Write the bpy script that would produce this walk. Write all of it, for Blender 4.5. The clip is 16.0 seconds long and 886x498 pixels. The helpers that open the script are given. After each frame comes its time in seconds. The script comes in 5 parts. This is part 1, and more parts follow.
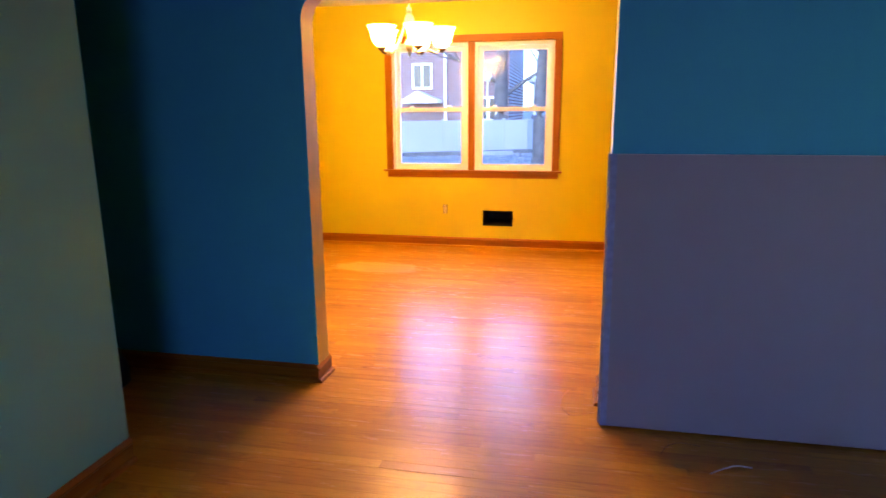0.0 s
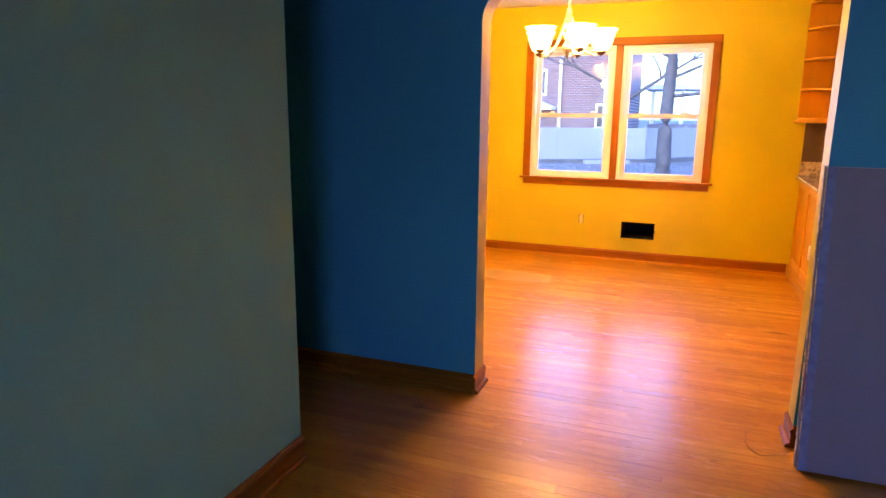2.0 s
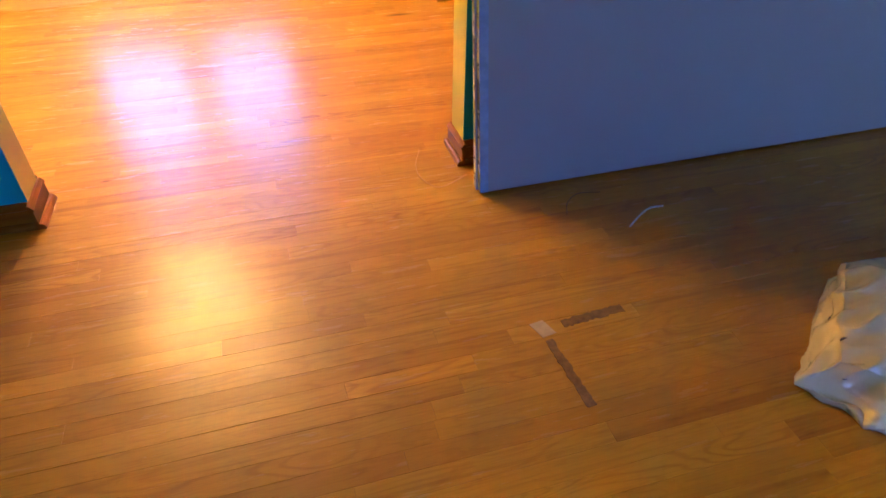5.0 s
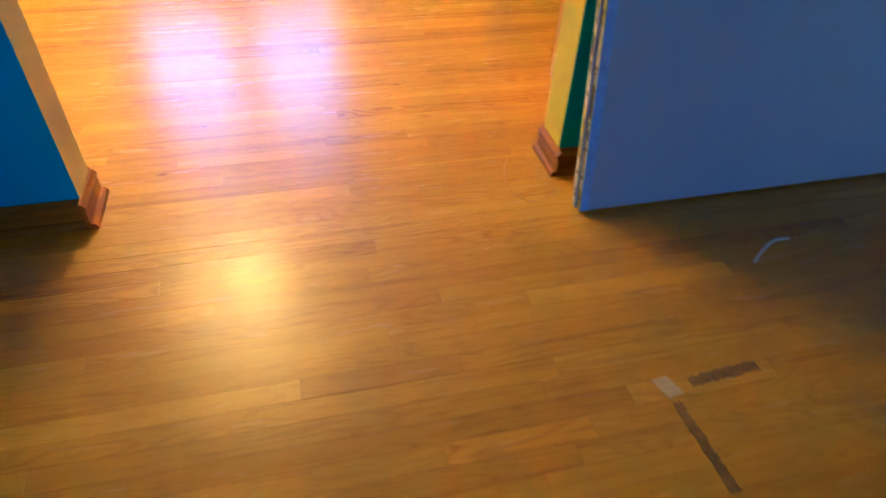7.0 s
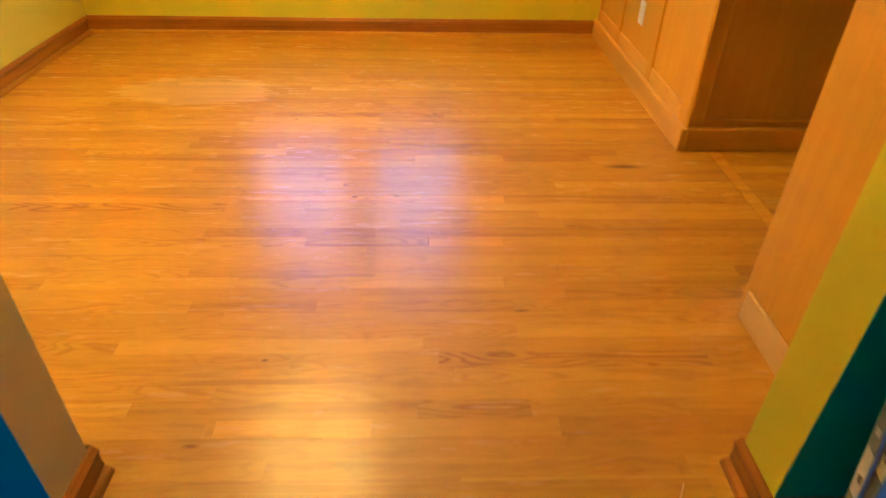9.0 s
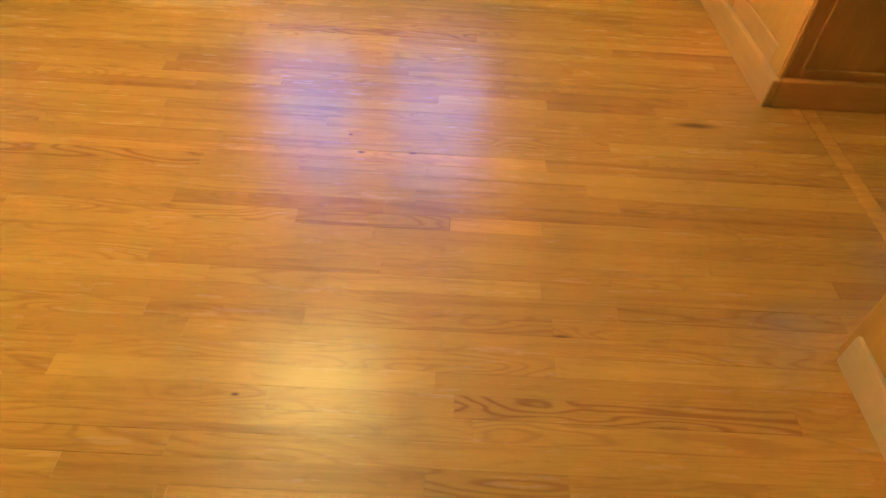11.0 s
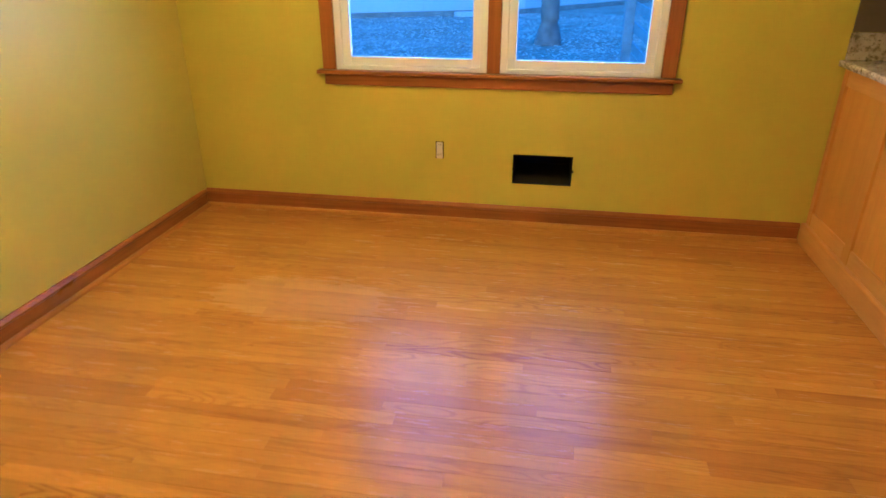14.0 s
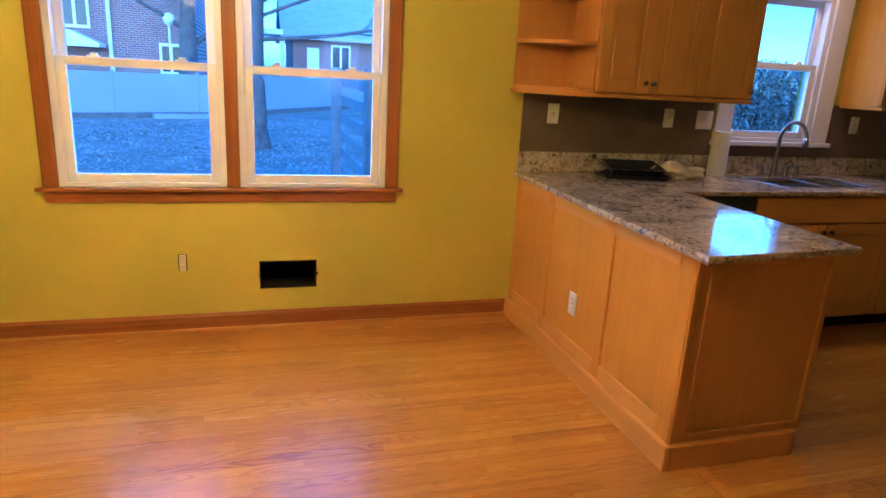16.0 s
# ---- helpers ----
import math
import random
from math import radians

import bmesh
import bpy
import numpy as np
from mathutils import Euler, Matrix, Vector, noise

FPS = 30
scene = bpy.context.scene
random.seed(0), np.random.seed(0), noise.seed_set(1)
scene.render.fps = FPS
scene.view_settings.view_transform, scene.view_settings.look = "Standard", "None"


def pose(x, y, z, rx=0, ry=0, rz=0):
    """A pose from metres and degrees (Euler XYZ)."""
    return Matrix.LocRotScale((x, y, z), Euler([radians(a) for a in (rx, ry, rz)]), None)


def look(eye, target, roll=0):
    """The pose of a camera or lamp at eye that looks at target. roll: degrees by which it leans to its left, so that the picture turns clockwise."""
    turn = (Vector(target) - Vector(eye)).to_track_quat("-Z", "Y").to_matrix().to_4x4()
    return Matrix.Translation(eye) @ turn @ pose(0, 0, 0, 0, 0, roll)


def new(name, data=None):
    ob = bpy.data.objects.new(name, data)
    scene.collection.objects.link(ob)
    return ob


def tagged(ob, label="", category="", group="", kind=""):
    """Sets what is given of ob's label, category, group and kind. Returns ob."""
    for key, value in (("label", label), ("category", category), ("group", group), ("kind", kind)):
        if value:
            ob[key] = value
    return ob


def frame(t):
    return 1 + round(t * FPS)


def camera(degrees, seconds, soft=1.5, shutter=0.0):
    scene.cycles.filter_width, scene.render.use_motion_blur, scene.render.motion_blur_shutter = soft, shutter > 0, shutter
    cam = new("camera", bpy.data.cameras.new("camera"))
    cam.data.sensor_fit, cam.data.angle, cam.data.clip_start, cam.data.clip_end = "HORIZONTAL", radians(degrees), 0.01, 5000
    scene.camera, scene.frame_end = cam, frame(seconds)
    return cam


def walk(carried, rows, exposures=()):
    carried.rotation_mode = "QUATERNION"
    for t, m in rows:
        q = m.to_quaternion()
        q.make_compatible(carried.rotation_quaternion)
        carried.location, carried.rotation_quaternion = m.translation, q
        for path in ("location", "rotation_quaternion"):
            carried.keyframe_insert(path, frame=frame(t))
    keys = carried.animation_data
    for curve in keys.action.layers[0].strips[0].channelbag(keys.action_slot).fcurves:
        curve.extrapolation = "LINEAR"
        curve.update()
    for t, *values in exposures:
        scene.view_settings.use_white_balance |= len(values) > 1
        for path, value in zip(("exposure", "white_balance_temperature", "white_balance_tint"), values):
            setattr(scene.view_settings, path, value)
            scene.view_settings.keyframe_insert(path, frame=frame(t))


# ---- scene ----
cam = camera(70.3, 16.0, 1.5, 0.4)
PATH = [
    (0, (0.059, -0.009, 1.407), (-0.338, 1.903, 0.976), -0.4),
    (0.5, (-0.036, -0.052, 1.414), (-0.571, 1.828, 0.988), -1.0),
    (1, (-0.165, -0.137, 1.432), (-0.8, 1.712, 1.011), -0.9),
    (1.5, (-0.258, -0.103, 1.432), (-0.94, 1.728, 1.007), -0.6),
    (2, (-0.308, 0.025, 1.391), (-1.004, 1.854, 0.978), 0.6),
    (2.5, (-0.317, 0.18, 1.335), (-0.965, 1.984, 0.766), 1.3),
    (3, (-0.361, 0.338, 1.284), (-0.786, 2.151, 0.556), 1.9),
    (3.5, (-0.456, 0.524, 1.266), (-0.45, 2.309, 0.365), 2.4),
    (4, (-0.444, 0.649, 1.247), (-0.238, 2.349, 0.215), 2.7),
    (4.2, (-0.396, 0.749, 1.275), (-0.131, 2.403, 0.182), 1.6),
    (6.3, (-0.598, 1.091, 1.219), (-0.034, 2.454, -0.132), 3.6),
    (6.5, (-0.619, 1.133, 1.232), (-0.065, 2.511, -0.107), 3.7),
    (7, (-0.583, 1.307, 1.217), (-0.202, 2.744, -0.122), 2.5),
    (7.5, (-0.569, 1.534, 1.233), (-0.34, 3.015, -0.092), 2.5),
    (8, (-0.548, 1.734, 1.25), (-0.399, 3.25, -0.046), 1.3),
    (8.5, (-0.549, 1.986, 1.263), (-0.389, 3.548, 0.025), 1.3),
    (9, (-0.503, 2.182, 1.253), (-0.434, 3.811, 0.094), 1.3),
    (9.2, (-0.486, 2.276, 1.227), (-0.435, 3.921, 0.091), 2.5),
    (11.3, (-0.542, 2.719, 1.216), (-0.507, 4.094, -0.236), 4.2),
    (11.5, (-0.559, 2.713, 1.237), (-0.523, 4.158, -0.144), 4.2),
    (12, (-0.589, 2.697, 1.302), (-0.587, 4.349, 0.175), 3.3),
    (12.5, (-0.618, 2.733, 1.324), (-0.729, 4.49, 0.374), 2.1),
    (13, (-0.617, 2.892, 1.311), (-0.866, 4.677, 0.443), 1.9),
    (13.5, (-0.609, 3.035, 1.316), (-0.946, 4.811, 0.462), 1.6),
    (14, (-0.666, 3.134, 1.325), (-0.973, 4.925, 0.49), 0.0),
    (14.5, (-0.767, 3.216, 1.355), (-0.812, 5.041, 0.537), -1.0),
    (15, (-0.779, 3.191, 1.377), (-0.484, 5.035, 0.661), 2.0),
    (15.5, (-0.812, 3.037, 1.41), (-0.297, 4.875, 0.815), 3.7),
    (16, (-0.842, 2.906, 1.44), (-0.283, 4.751, 0.907), 3.2),
]
EXPOSURES = [(0, 2.68, 7350, 37), (2.5, 2.64, 7450, 45), (4.2, 3.0, 6900, 36), (6.3, 3.2, 4900, -4), (7.0, 3.02, 5050, -6), (7.5, 2.84, 5100, -7), (9, 2.36, 5700, -8), (11.3, 2.08, 4150, -20), (12.5, 2.14, 4300, -14), (14, 1.84, 4500, 2), (16, 1.90, 4650, 14)]
walk(cam, [(t, look(eye, target, roll)) for t, eye, target, roll in PATH], EXPOSURES)

# ---- world, sun, lamps ----
world = bpy.data.worlds.new("dusk_sky")
scene.world = world
world.use_nodes = True
wn = world.node_tree.nodes
sky = wn.new("ShaderNodeTexSky")
sky.sky_type = "NISHITA"
sky.sun_disc = False
sky.sun_elevation, sky.sun_rotation = radians(14), radians(200)
sky.air_density, sky.dust_density, sky.ozone_density = 1.35, 1.2, 7.0
dusk = wn.new("ShaderNodeMix")
dusk.data_type, dusk.blend_type = "RGBA", "MULTIPLY"
dusk.inputs[0].default_value = 1.0
dusk.inputs[7].default_value = (0.90, 1.54, 2.30, 1)      # blue hour
world.node_tree.links.new(sky.outputs[0], dusk.inputs[6])
world.node_tree.links.new(dusk.outputs[2], wn["Background"].inputs[0])
wn["Background"].inputs[1].default_value = 0.15

sun = new("sun", bpy.data.lights.new("sun", "SUN"))
sun.data.energy, sun.data.angle, sun.data.color = 0.2, radians(20), (0.9, 0.95, 1.0)
sun.matrix_world = look((0, 0, 10), (-2, 5, 7))


def window_lamp(name, x0, x1, z0, z1, y, facing, power, color, drop=0.0, spread=180):
    """The sky's light that enters through one window."""
    data = bpy.data.lights.new(name, "AREA")
    data.shape, data.size, data.size_y = "RECTANGLE", x1 - x0, z1 - z0
    data.energy, data.color, data.spread = power, color, radians(spread)
    cx, cz = (x0 + x1) / 2, (z0 + z1) / 2
    new(name, data).matrix_world = look((cx, y, cz), (cx, y + facing, cz - drop))


SKY_BLUE = (0.34, 0.58, 1.0)
window_lamp("window_light", -1.70, -1.09, 0.88, 2.02, 6.44, -1, 2.35, SKY_BLUE)
window_lamp("window_light", -0.85, -0.24, 0.88, 2.02, 6.44, -1, 2.35, SKY_BLUE)
window_lamp("window_light", 2.12, 2.68, 1.19, 2.0, 6.44, -1, 1.0, SKY_BLUE)
window_lamp("window_light", 0.50, 1.70, 0.95, 2.1, -4.04, 1, 3.2, (0.215, 0.222, 0.95), 0.0, 110)
BULB_WATTS, BULB_COLOR = 7.3, (1.0, 0.63, 0.17)

# ---- materials ----
def shader(name):
    m = bpy.data.materials.new(name)
    m.use_nodes = True
    return m, m.node_tree.nodes, m.node_tree.links, m.node_tree.nodes["Principled BSDF"]


def mapped(n, l, scale, rot=(0, 0, 0), local=False):
    """World position (or the object's own), stretched."""
    m = n.new("ShaderNodeMapping")
    m.inputs["Scale"].default_value = scale
    m.inputs["Rotation"].default_value = rot
    if local:
        l.new(n.new("ShaderNodeTexCoord").outputs["Object"], m.inputs["Vector"])
    else:
        l.new(n.new("ShaderNodeNewGeometry").outputs["Position"], m.inputs["Vector"])
    return m.outputs[0]


def noise_tex(n, l, vec, scale, detail=4, rough=0.55, dist=0.0):
    t = n.new("ShaderNodeTexNoise")
    t.inputs["Scale"].default_value, t.inputs["Detail"].default_value = scale, detail
    t.inputs["Roughness"].default_value, t.inputs["Distortion"].default_value = rough, dist
    l.new(vec, t.inputs["Vector"])
    return t.outputs["Fac"]


def ramp(n, l, fac, stops):
    r = n.new("ShaderNodeValToRGB")
    e = r.color_ramp.elements
    while len(e) < len(stops):
        e.new(0.5)
    for k, (p, c) in zip(e, stops):
        k.position, k.color = p, (*c, 1)
    l.new(fac, r.inputs[0])
    return r.outputs[0]


def mixed(n, l, kind, fac, a, b):
    m = n.new("ShaderNodeMix")
    m.data_type, m.blend_type = "RGBA", kind
    for sock, v in ((m.inputs[0], fac), (m.inputs[6], a), (m.inputs[7], b)):
        if isinstance(v, (int, float)):
            sock.default_value = v
        elif isinstance(v, tuple):
            sock.default_value = (*v, 1)
        else:
            l.new(v, sock)
    return m.outputs[2]


def bumped(n, l, bsdf, height, strength, distance=0.002):
    b = n.new("ShaderNodeBump")
    b.inputs["Strength"].default_value, b.inputs["Distance"].default_value = strength, distance
    l.new(height, b.inputs["Height"])
    l.new(b.outputs[0], bsdf.inputs["Normal"])


def tint(c, k):
    return tuple(min(1.0, v * k) for v in c)


def paint(name, color, rough=0.55, vary=0.10, grain=90, bump=0.25, scale=1.3, metal=0.0, local=False, gloss=0.3):
    """Paint, plastic or plaster: broad unevenness, fine roller stipple."""
    m, n, l, b = shader(name)
    v = mapped(n, l, (1, 1, 1), local=local)
    broad = noise_tex(n, l, v, scale, 5, 0.6)
    l.new(ramp(n, l, broad, [(0.25, tint(color, 1 - vary)), (0.75, tint(color, 1 + vary))]), b.inputs["Base Color"])
    fine = noise_tex(n, l, v, grain, 3)
    l.new(ramp(n, l, broad, [(0.2, (rough - 0.06,) * 3), (0.8, (rough + 0.06,) * 3)]), b.inputs["Roughness"])
    b.inputs["Metallic"].default_value = metal
    b.inputs["Specular IOR Level"].default_value = gloss
    bumped(n, l, b, fine, bump)
    return m


def wood(name, light, dark, along="z", rough=0.42, grain=38.0, bump=0.10, coat=0.04):
    """Straight-grained varnished wood."""
    m, n, l, b = shader(name)
    k = {"x": (1.2, grain, grain), "y": (grain, 1.2, grain), "z": (grain, grain, 1.2)}[along]
    v = mapped(n, l, k)
    streak = noise_tex(n, l, v, 1.0, 6, 0.6, 0.4)
    fine = noise_tex(n, l, v, 4.5, 3, 0.6)
    broad = noise_tex(n, l, mapped(n, l, (1, 1, 1)), 2.2, 3)
    c = ramp(n, l, streak, [(0.3, dark), (0.62, light)])
    c = mixed(n, l, "MULTIPLY", 0.16, c, ramp(n, l, fine, [(0.35, (0.7, 0.62, 0.55)), (0.6, (1, 1, 1))]))
    c = mixed(n, l, "MULTIPLY", 0.5, c, ramp(n, l, broad, [(0.3, (0.82, 0.78, 0.74)), (0.7, (1, 1, 1))]))
    l.new(c, b.inputs["Base Color"])
    l.new(ramp(n, l, broad, [(0.3, (rough - 0.06,) * 3), (0.7, (rough + 0.08,) * 3)]), b.inputs["Roughness"])
    b.inputs["Specular IOR Level"].default_value = 0.16
    b.inputs["Coat Weight"].default_value, b.inputs["Coat Roughness"].default_value = coat, 0.25
    bumped(n, l, b, fine, bump, 0.001)
    return m


def oak_floor(name, lift=1.0, figure=0.03):
    """Strip oak under a worn amber finish; every board has its own tone and figure."""
    m, n, l, b = shader(name)
    pos = n.new("ShaderNodeNewGeometry")
    own = n.new("ShaderNodeObjectInfo")
    add = n.new("ShaderNodeMath")
    add.operation = "ADD"
    l.new(own.outputs["Random"], add.inputs[0])
    l.new(pos.outputs["Random Per Island"], add.inputs[1])
    rnd = n.new("ShaderNodeMath")
    rnd.operation = "FRACT"
    l.new(add.outputs[0], rnd.inputs[0])
    shift = n.new("ShaderNodeVectorMath")
    shift.operation = "MULTIPLY_ADD"
    spread = n.new("ShaderNodeCombineXYZ")
    for i in range(3):
        l.new(rnd.outputs[0], spread.inputs[i])
    l.new(spread.outputs[0], shift.inputs[0])
    shift.inputs[1].default_value = (37.0, 11.0, 23.0)
    l.new(pos.outputs["Position"], shift.inputs[2])

    def stretch(s):
        k = n.new("ShaderNodeVectorMath")
        k.operation = "MULTIPLY"
        k.inputs[1].default_value = s
        l.new(shift.outputs[0], k.inputs[0])
        return k.outputs[0]
    # cathedral figure: contour lines of a stretched field
    hill = noise_tex(n, l, stretch((2.1, 12.0, 5.0)), 1.0, 1.5, 0.4, 0.3)
    times = n.new("ShaderNodeMath")
    times.operation, times.inputs[1].default_value = "MULTIPLY", 74.0
    l.new(hill, times.inputs[0])
    wave = n.new("ShaderNodeMath")
    wave.operation = "SINE"
    l.new(times.outputs[0], wave.inputs[0])
    half = n.new("ShaderNodeMath")
    half.operation, half.inputs[1].default_value, half.inputs[2].default_value = "MULTIPLY_ADD", 0.5, 0.5
    l.new(wave.outputs[0], half.inputs[0])
    streak = noise_tex(n, l, stretch((0.7, 22.0, 20.0)), 1.0, 5, 0.55, 0.7)
    pores = noise_tex(n, l, stretch((9.0, 260.0, 60.0)), 1.0, 3, 0.6)
    tone = ramp(n, l, rnd.outputs[0], [(0.0, tint((0.565, 0.252, 0.008), lift * 0.97)), (1.0, tint((0.565, 0.252, 0.008), lift * 1.03))] if lift != 1.0 else [(0.0, (0.47, 0.192, 0.006)), (0.12, (0.53, 0.236, 0.007)), (0.55, (0.565, 0.258, 0.008)), (0.88, (0.595, 0.278, 0.010)), (1.0, (0.65, 0.318, 0.014))])
    pick = n.new("ShaderNodeMapRange")
    pick.inputs[1].default_value, pick.inputs[2].default_value, pick.inputs[3].default_value, pick.inputs[4].default_value = 0.44, 0.74, figure, 0.62 + 0.4 * figure
    blotch = noise_tex(n, l, stretch((0.8, 3.0, 3.0)), 1.0, 2)
    l.new(blotch, pick.inputs[0])
    c = mixed(n, l, "MULTIPLY", pick.outputs[0], tone, ramp(n, l, half.outputs[0], [(0.0, (0.62, 0.48, 0.32)), (0.34, (0.93, 0.90, 0.86)), (1.0, (1.0, 1.0, 1.0))]))
    c = mixed(n, l, "MULTIPLY", 0.42, c, ramp(n, l, streak, [(0.30, (0.50, 0.36, 0.24)), (0.44, (1, 1, 1))]))
    c = mixed(n, l, "MULTIPLY", 0.14, c, ramp(n, l, pores, [(0.34, (0.35, 0.25, 0.18)), (0.5, (1, 1, 1))]))
    mottle = noise_tex(n, l, stretch((7.0, 34.0, 20.0)), 1.0, 5, 0.65, 1.2)
    c = mixed(n, l, "MULTIPLY", 0.32, c, ramp(n, l, mottle, [(0.30, (0.55, 0.44, 0.32)), (0.47, (0.96, 0.95, 0.93)), (0.62, (1.0, 1.0, 1.0))]))
    world_pos = pos.outputs["Position"]
    traffic = noise_tex(n, l, world_pos, 1.1, 4, 0.6)
    for sx, sy, rx, ry, deep in ((-0.804, 4.382, 0.009, 0.005, 0.15), (-0.76, 4.293, 0.016, 0.006, 0.12), (-0.60, 4.30, 0.02, 0.006, 0.3), (0.36, 4.545, 0.11, 0.022, 0.35), (-0.93, 3.42, 0.012, 0.006, 0.3), (-0.2, 3.62, 0.03, 0.006, 0.4), (-1.05, 3.14, 0.026, 0.008, 0.5)):
        off = n.new("ShaderNodeVectorMath")
        off.operation = "SUBTRACT"
        off.inputs[1].default_value = (sx, sy, 0)
        l.new(world_pos, off.inputs[0])
        sc = n.new("ShaderNodeVectorMath")
        sc.operation = "MULTIPLY"
        sc.inputs[1].default_value = (1 / rx, 1 / ry, 0)
        l.new(off.outputs[0], sc.inputs[0])
        ln = n.new("ShaderNodeVectorMath")
        ln.operation = "LENGTH"
        l.new(sc.outputs[0], ln.inputs[0])
        spot = ramp(n, l, ln.outputs["Value"], [(0.25, (deep, deep * 0.8, deep * 0.6)), (1.0, (1, 1, 1))])
        c = mixed(n, l, "MULTIPLY", 1.0, c, spot)
    c = mixed(n, l, "MULTIPLY", 0.45, c, ramp(n, l, traffic, [(0.3, (0.70, 0.62, 0.56)), (0.6, (1, 1, 1))]))
    # a dull rubbed patch near the far wall; its pale tint paints scattered window light
    off, sc, ln = n.new("ShaderNodeVectorMath"), n.new("ShaderNodeVectorMath"), n.new("ShaderNodeVectorMath")
    off.operation, sc.operation, ln.operation = "SUBTRACT", "MULTIPLY", "LENGTH"
    off.inputs[1].default_value, sc.inputs[1].default_value = (-1.66, 5.37, 0), (1 / 0.50, 1 / 0.24, 0)
    l.new(world_pos, off.inputs[0])
    l.new(off.outputs[0], sc.inputs[0])
    l.new(sc.outputs[0], ln.inputs[0])
    rubbed = mixed(n, l, "MULTIPLY", 1.0, ramp(n, l, ln.outputs["Value"], [(0.1, (1, 1, 1)), (1.0, (0, 0, 0))]), ramp(n, l, traffic, [(0.3, (0.55,) * 3), (0.6, (1, 1, 1))]))
    haze_tint = n.new("ShaderNodeMath")
    haze_tint.operation, haze_tint.inputs[1].default_value = "MULTIPLY", 0.2
    l.new(rubbed, haze_tint.inputs[0])
    c = mixed(n, l, "MIX", haze_tint.outputs[0], c, (0.60, 0.47, 0.25))
    l.new(c, b.inputs["Base Color"])
    scuffs = noise_tex(n, l, stretch((5.0, 40.0, 20.0)), 1.0, 4, 0.7)
    wear = mixed(n, l, "MIX", 0.5, ramp(n, l, traffic, [(0.3, (0.54,) * 3), (0.7, (0.64,) * 3)]), ramp(n, l, scuffs, [(0.3, (0.68,) * 3), (0.6, (0.54,) * 3)]))
    l.new(wear, b.inputs["Roughness"])
    b.inputs["Specular IOR Level"].default_value = 0.22
    b.inputs["Coat Weight"].default_value = 0.63
    coat = mixed(n, l, "MIX", rubbed, ramp(n, l, scuffs, [(0.3, (0.31,) * 3), (0.6, (0.17,) * 3)]), (0.5, 0.5, 0.5))
    l.new(coat, b.inputs["Coat Roughness"])
    ripple = noise_tex(n, l, world_pos, 26.0, 3, 0.6)
    brushed = noise_tex(n, l, stretch((40.0, 150.0, 60.0)), 1.0, 3, 0.7)
    film = n.new("ShaderNodeBump")
    film.inputs["Strength"].default_value, film.inputs["Distance"].default_value = 0.20, 0.01
    l.new(mixed(n, l, "MIX", 0.26, ripple, brushed), film.inputs["Height"])
    l.new(film.outputs[0], b.inputs["Coat Normal"])
    cup = noise_tex(n, l, stretch((1.2, 26.0, 20.0)), 1.0, 3, 0.5)
    bumped(n, l, b, mixed(n, l, "MIX", 0.2, cup, pores), 0.22, 0.002)
    return m


def granite(name):
    m, n, l, b = shader(name)
    v = mapped(n, l, (1, 1, 1))
    cloud = noise_tex(n, l, v, 6, 6, 0.65, 1.5)
    speck = noise_tex(n, l, v, 46, 4, 0.7)
    blot = noise_tex(n, l, v, 15, 5, 0.7, 2.0)
    c = ramp(n, l, cloud, [(0.3, (0.26, 0.20, 0.14)), (0.5, (0.50, 0.42, 0.32)), (0.7, (0.62, 0.54, 0.43))])
    c = mixed(n, l, "MULTIPLY", 0.85, c, ramp(n, l, speck, [(0.36, (0.30, 0.26, 0.22)), (0.5, (1, 1, 1))]))
    c = mixed(n, l, "MULTIPLY", 1.0, c, ramp(n, l, blot, [(0.34, (0.08, 0.06, 0.05)), (0.42, (1, 1, 1))]))
    l.new(c, b.inputs["Base Color"])
    l.new(ramp(n, l, speck, [(0.3, (0.06,) * 3), (0.7, (0.13,) * 3)]), b.inputs["Roughness"])
    return m


def metal(name, color, rough, grain=(30, 30, 30)):
    m, n, l, b = shader(name)
    b.inputs["Metallic"].default_value = 1.0
    f = noise_tex(n, l, mapped(n, l, grain), 6, 4)
    l.new(ramp(n, l, f, [(0.3, tint(color, 0.85)), (0.7, color)]), b.inputs["Base Color"])
    l.new(ramp(n, l, f, [(0.3, (rough,) * 3), (0.7, (rough + 0.12,) * 3)]), b.inputs["Roughness"])
    return m


def clear_glass(name):
    m, n, l, b = shader(name)
    out = n["Material Output"]
    mix, see, gloss = n.new("ShaderNodeMixShader"), n.new("ShaderNodeBsdfTransparent"), n.new("ShaderNodeBsdfGlossy")
    gloss.inputs["Roughness"].default_value = 0.01
    lw, fifth, lift = n.new("ShaderNodeLayerWeight"), n.new("ShaderNodeMath"), n.new("ShaderNodeMath")
    lw.inputs[0].default_value = 0.5
    fifth.operation, lift.operation = "POWER", "MULTIPLY_ADD"
    fifth.inputs[1].default_value = 5.0
    lift.inputs[1].default_value, lift.inputs[2].default_value = 0.95, 0.012
    l.new(lw.outputs["Facing"], fifth.inputs[0])
    l.new(fifth.outputs[0], lift.inputs[0])
    l.new(lift.outputs[0], mix.inputs[0])
    l.new(see.outputs[0], mix.inputs[1])
    l.new(gloss.outputs[0], mix.inputs[2])
    see.inputs[0].default_value = (0.95, 0.96, 0.96, 1)
    l.new(mix.outputs[0], out.inputs[0])
    n.remove(b)
    return m


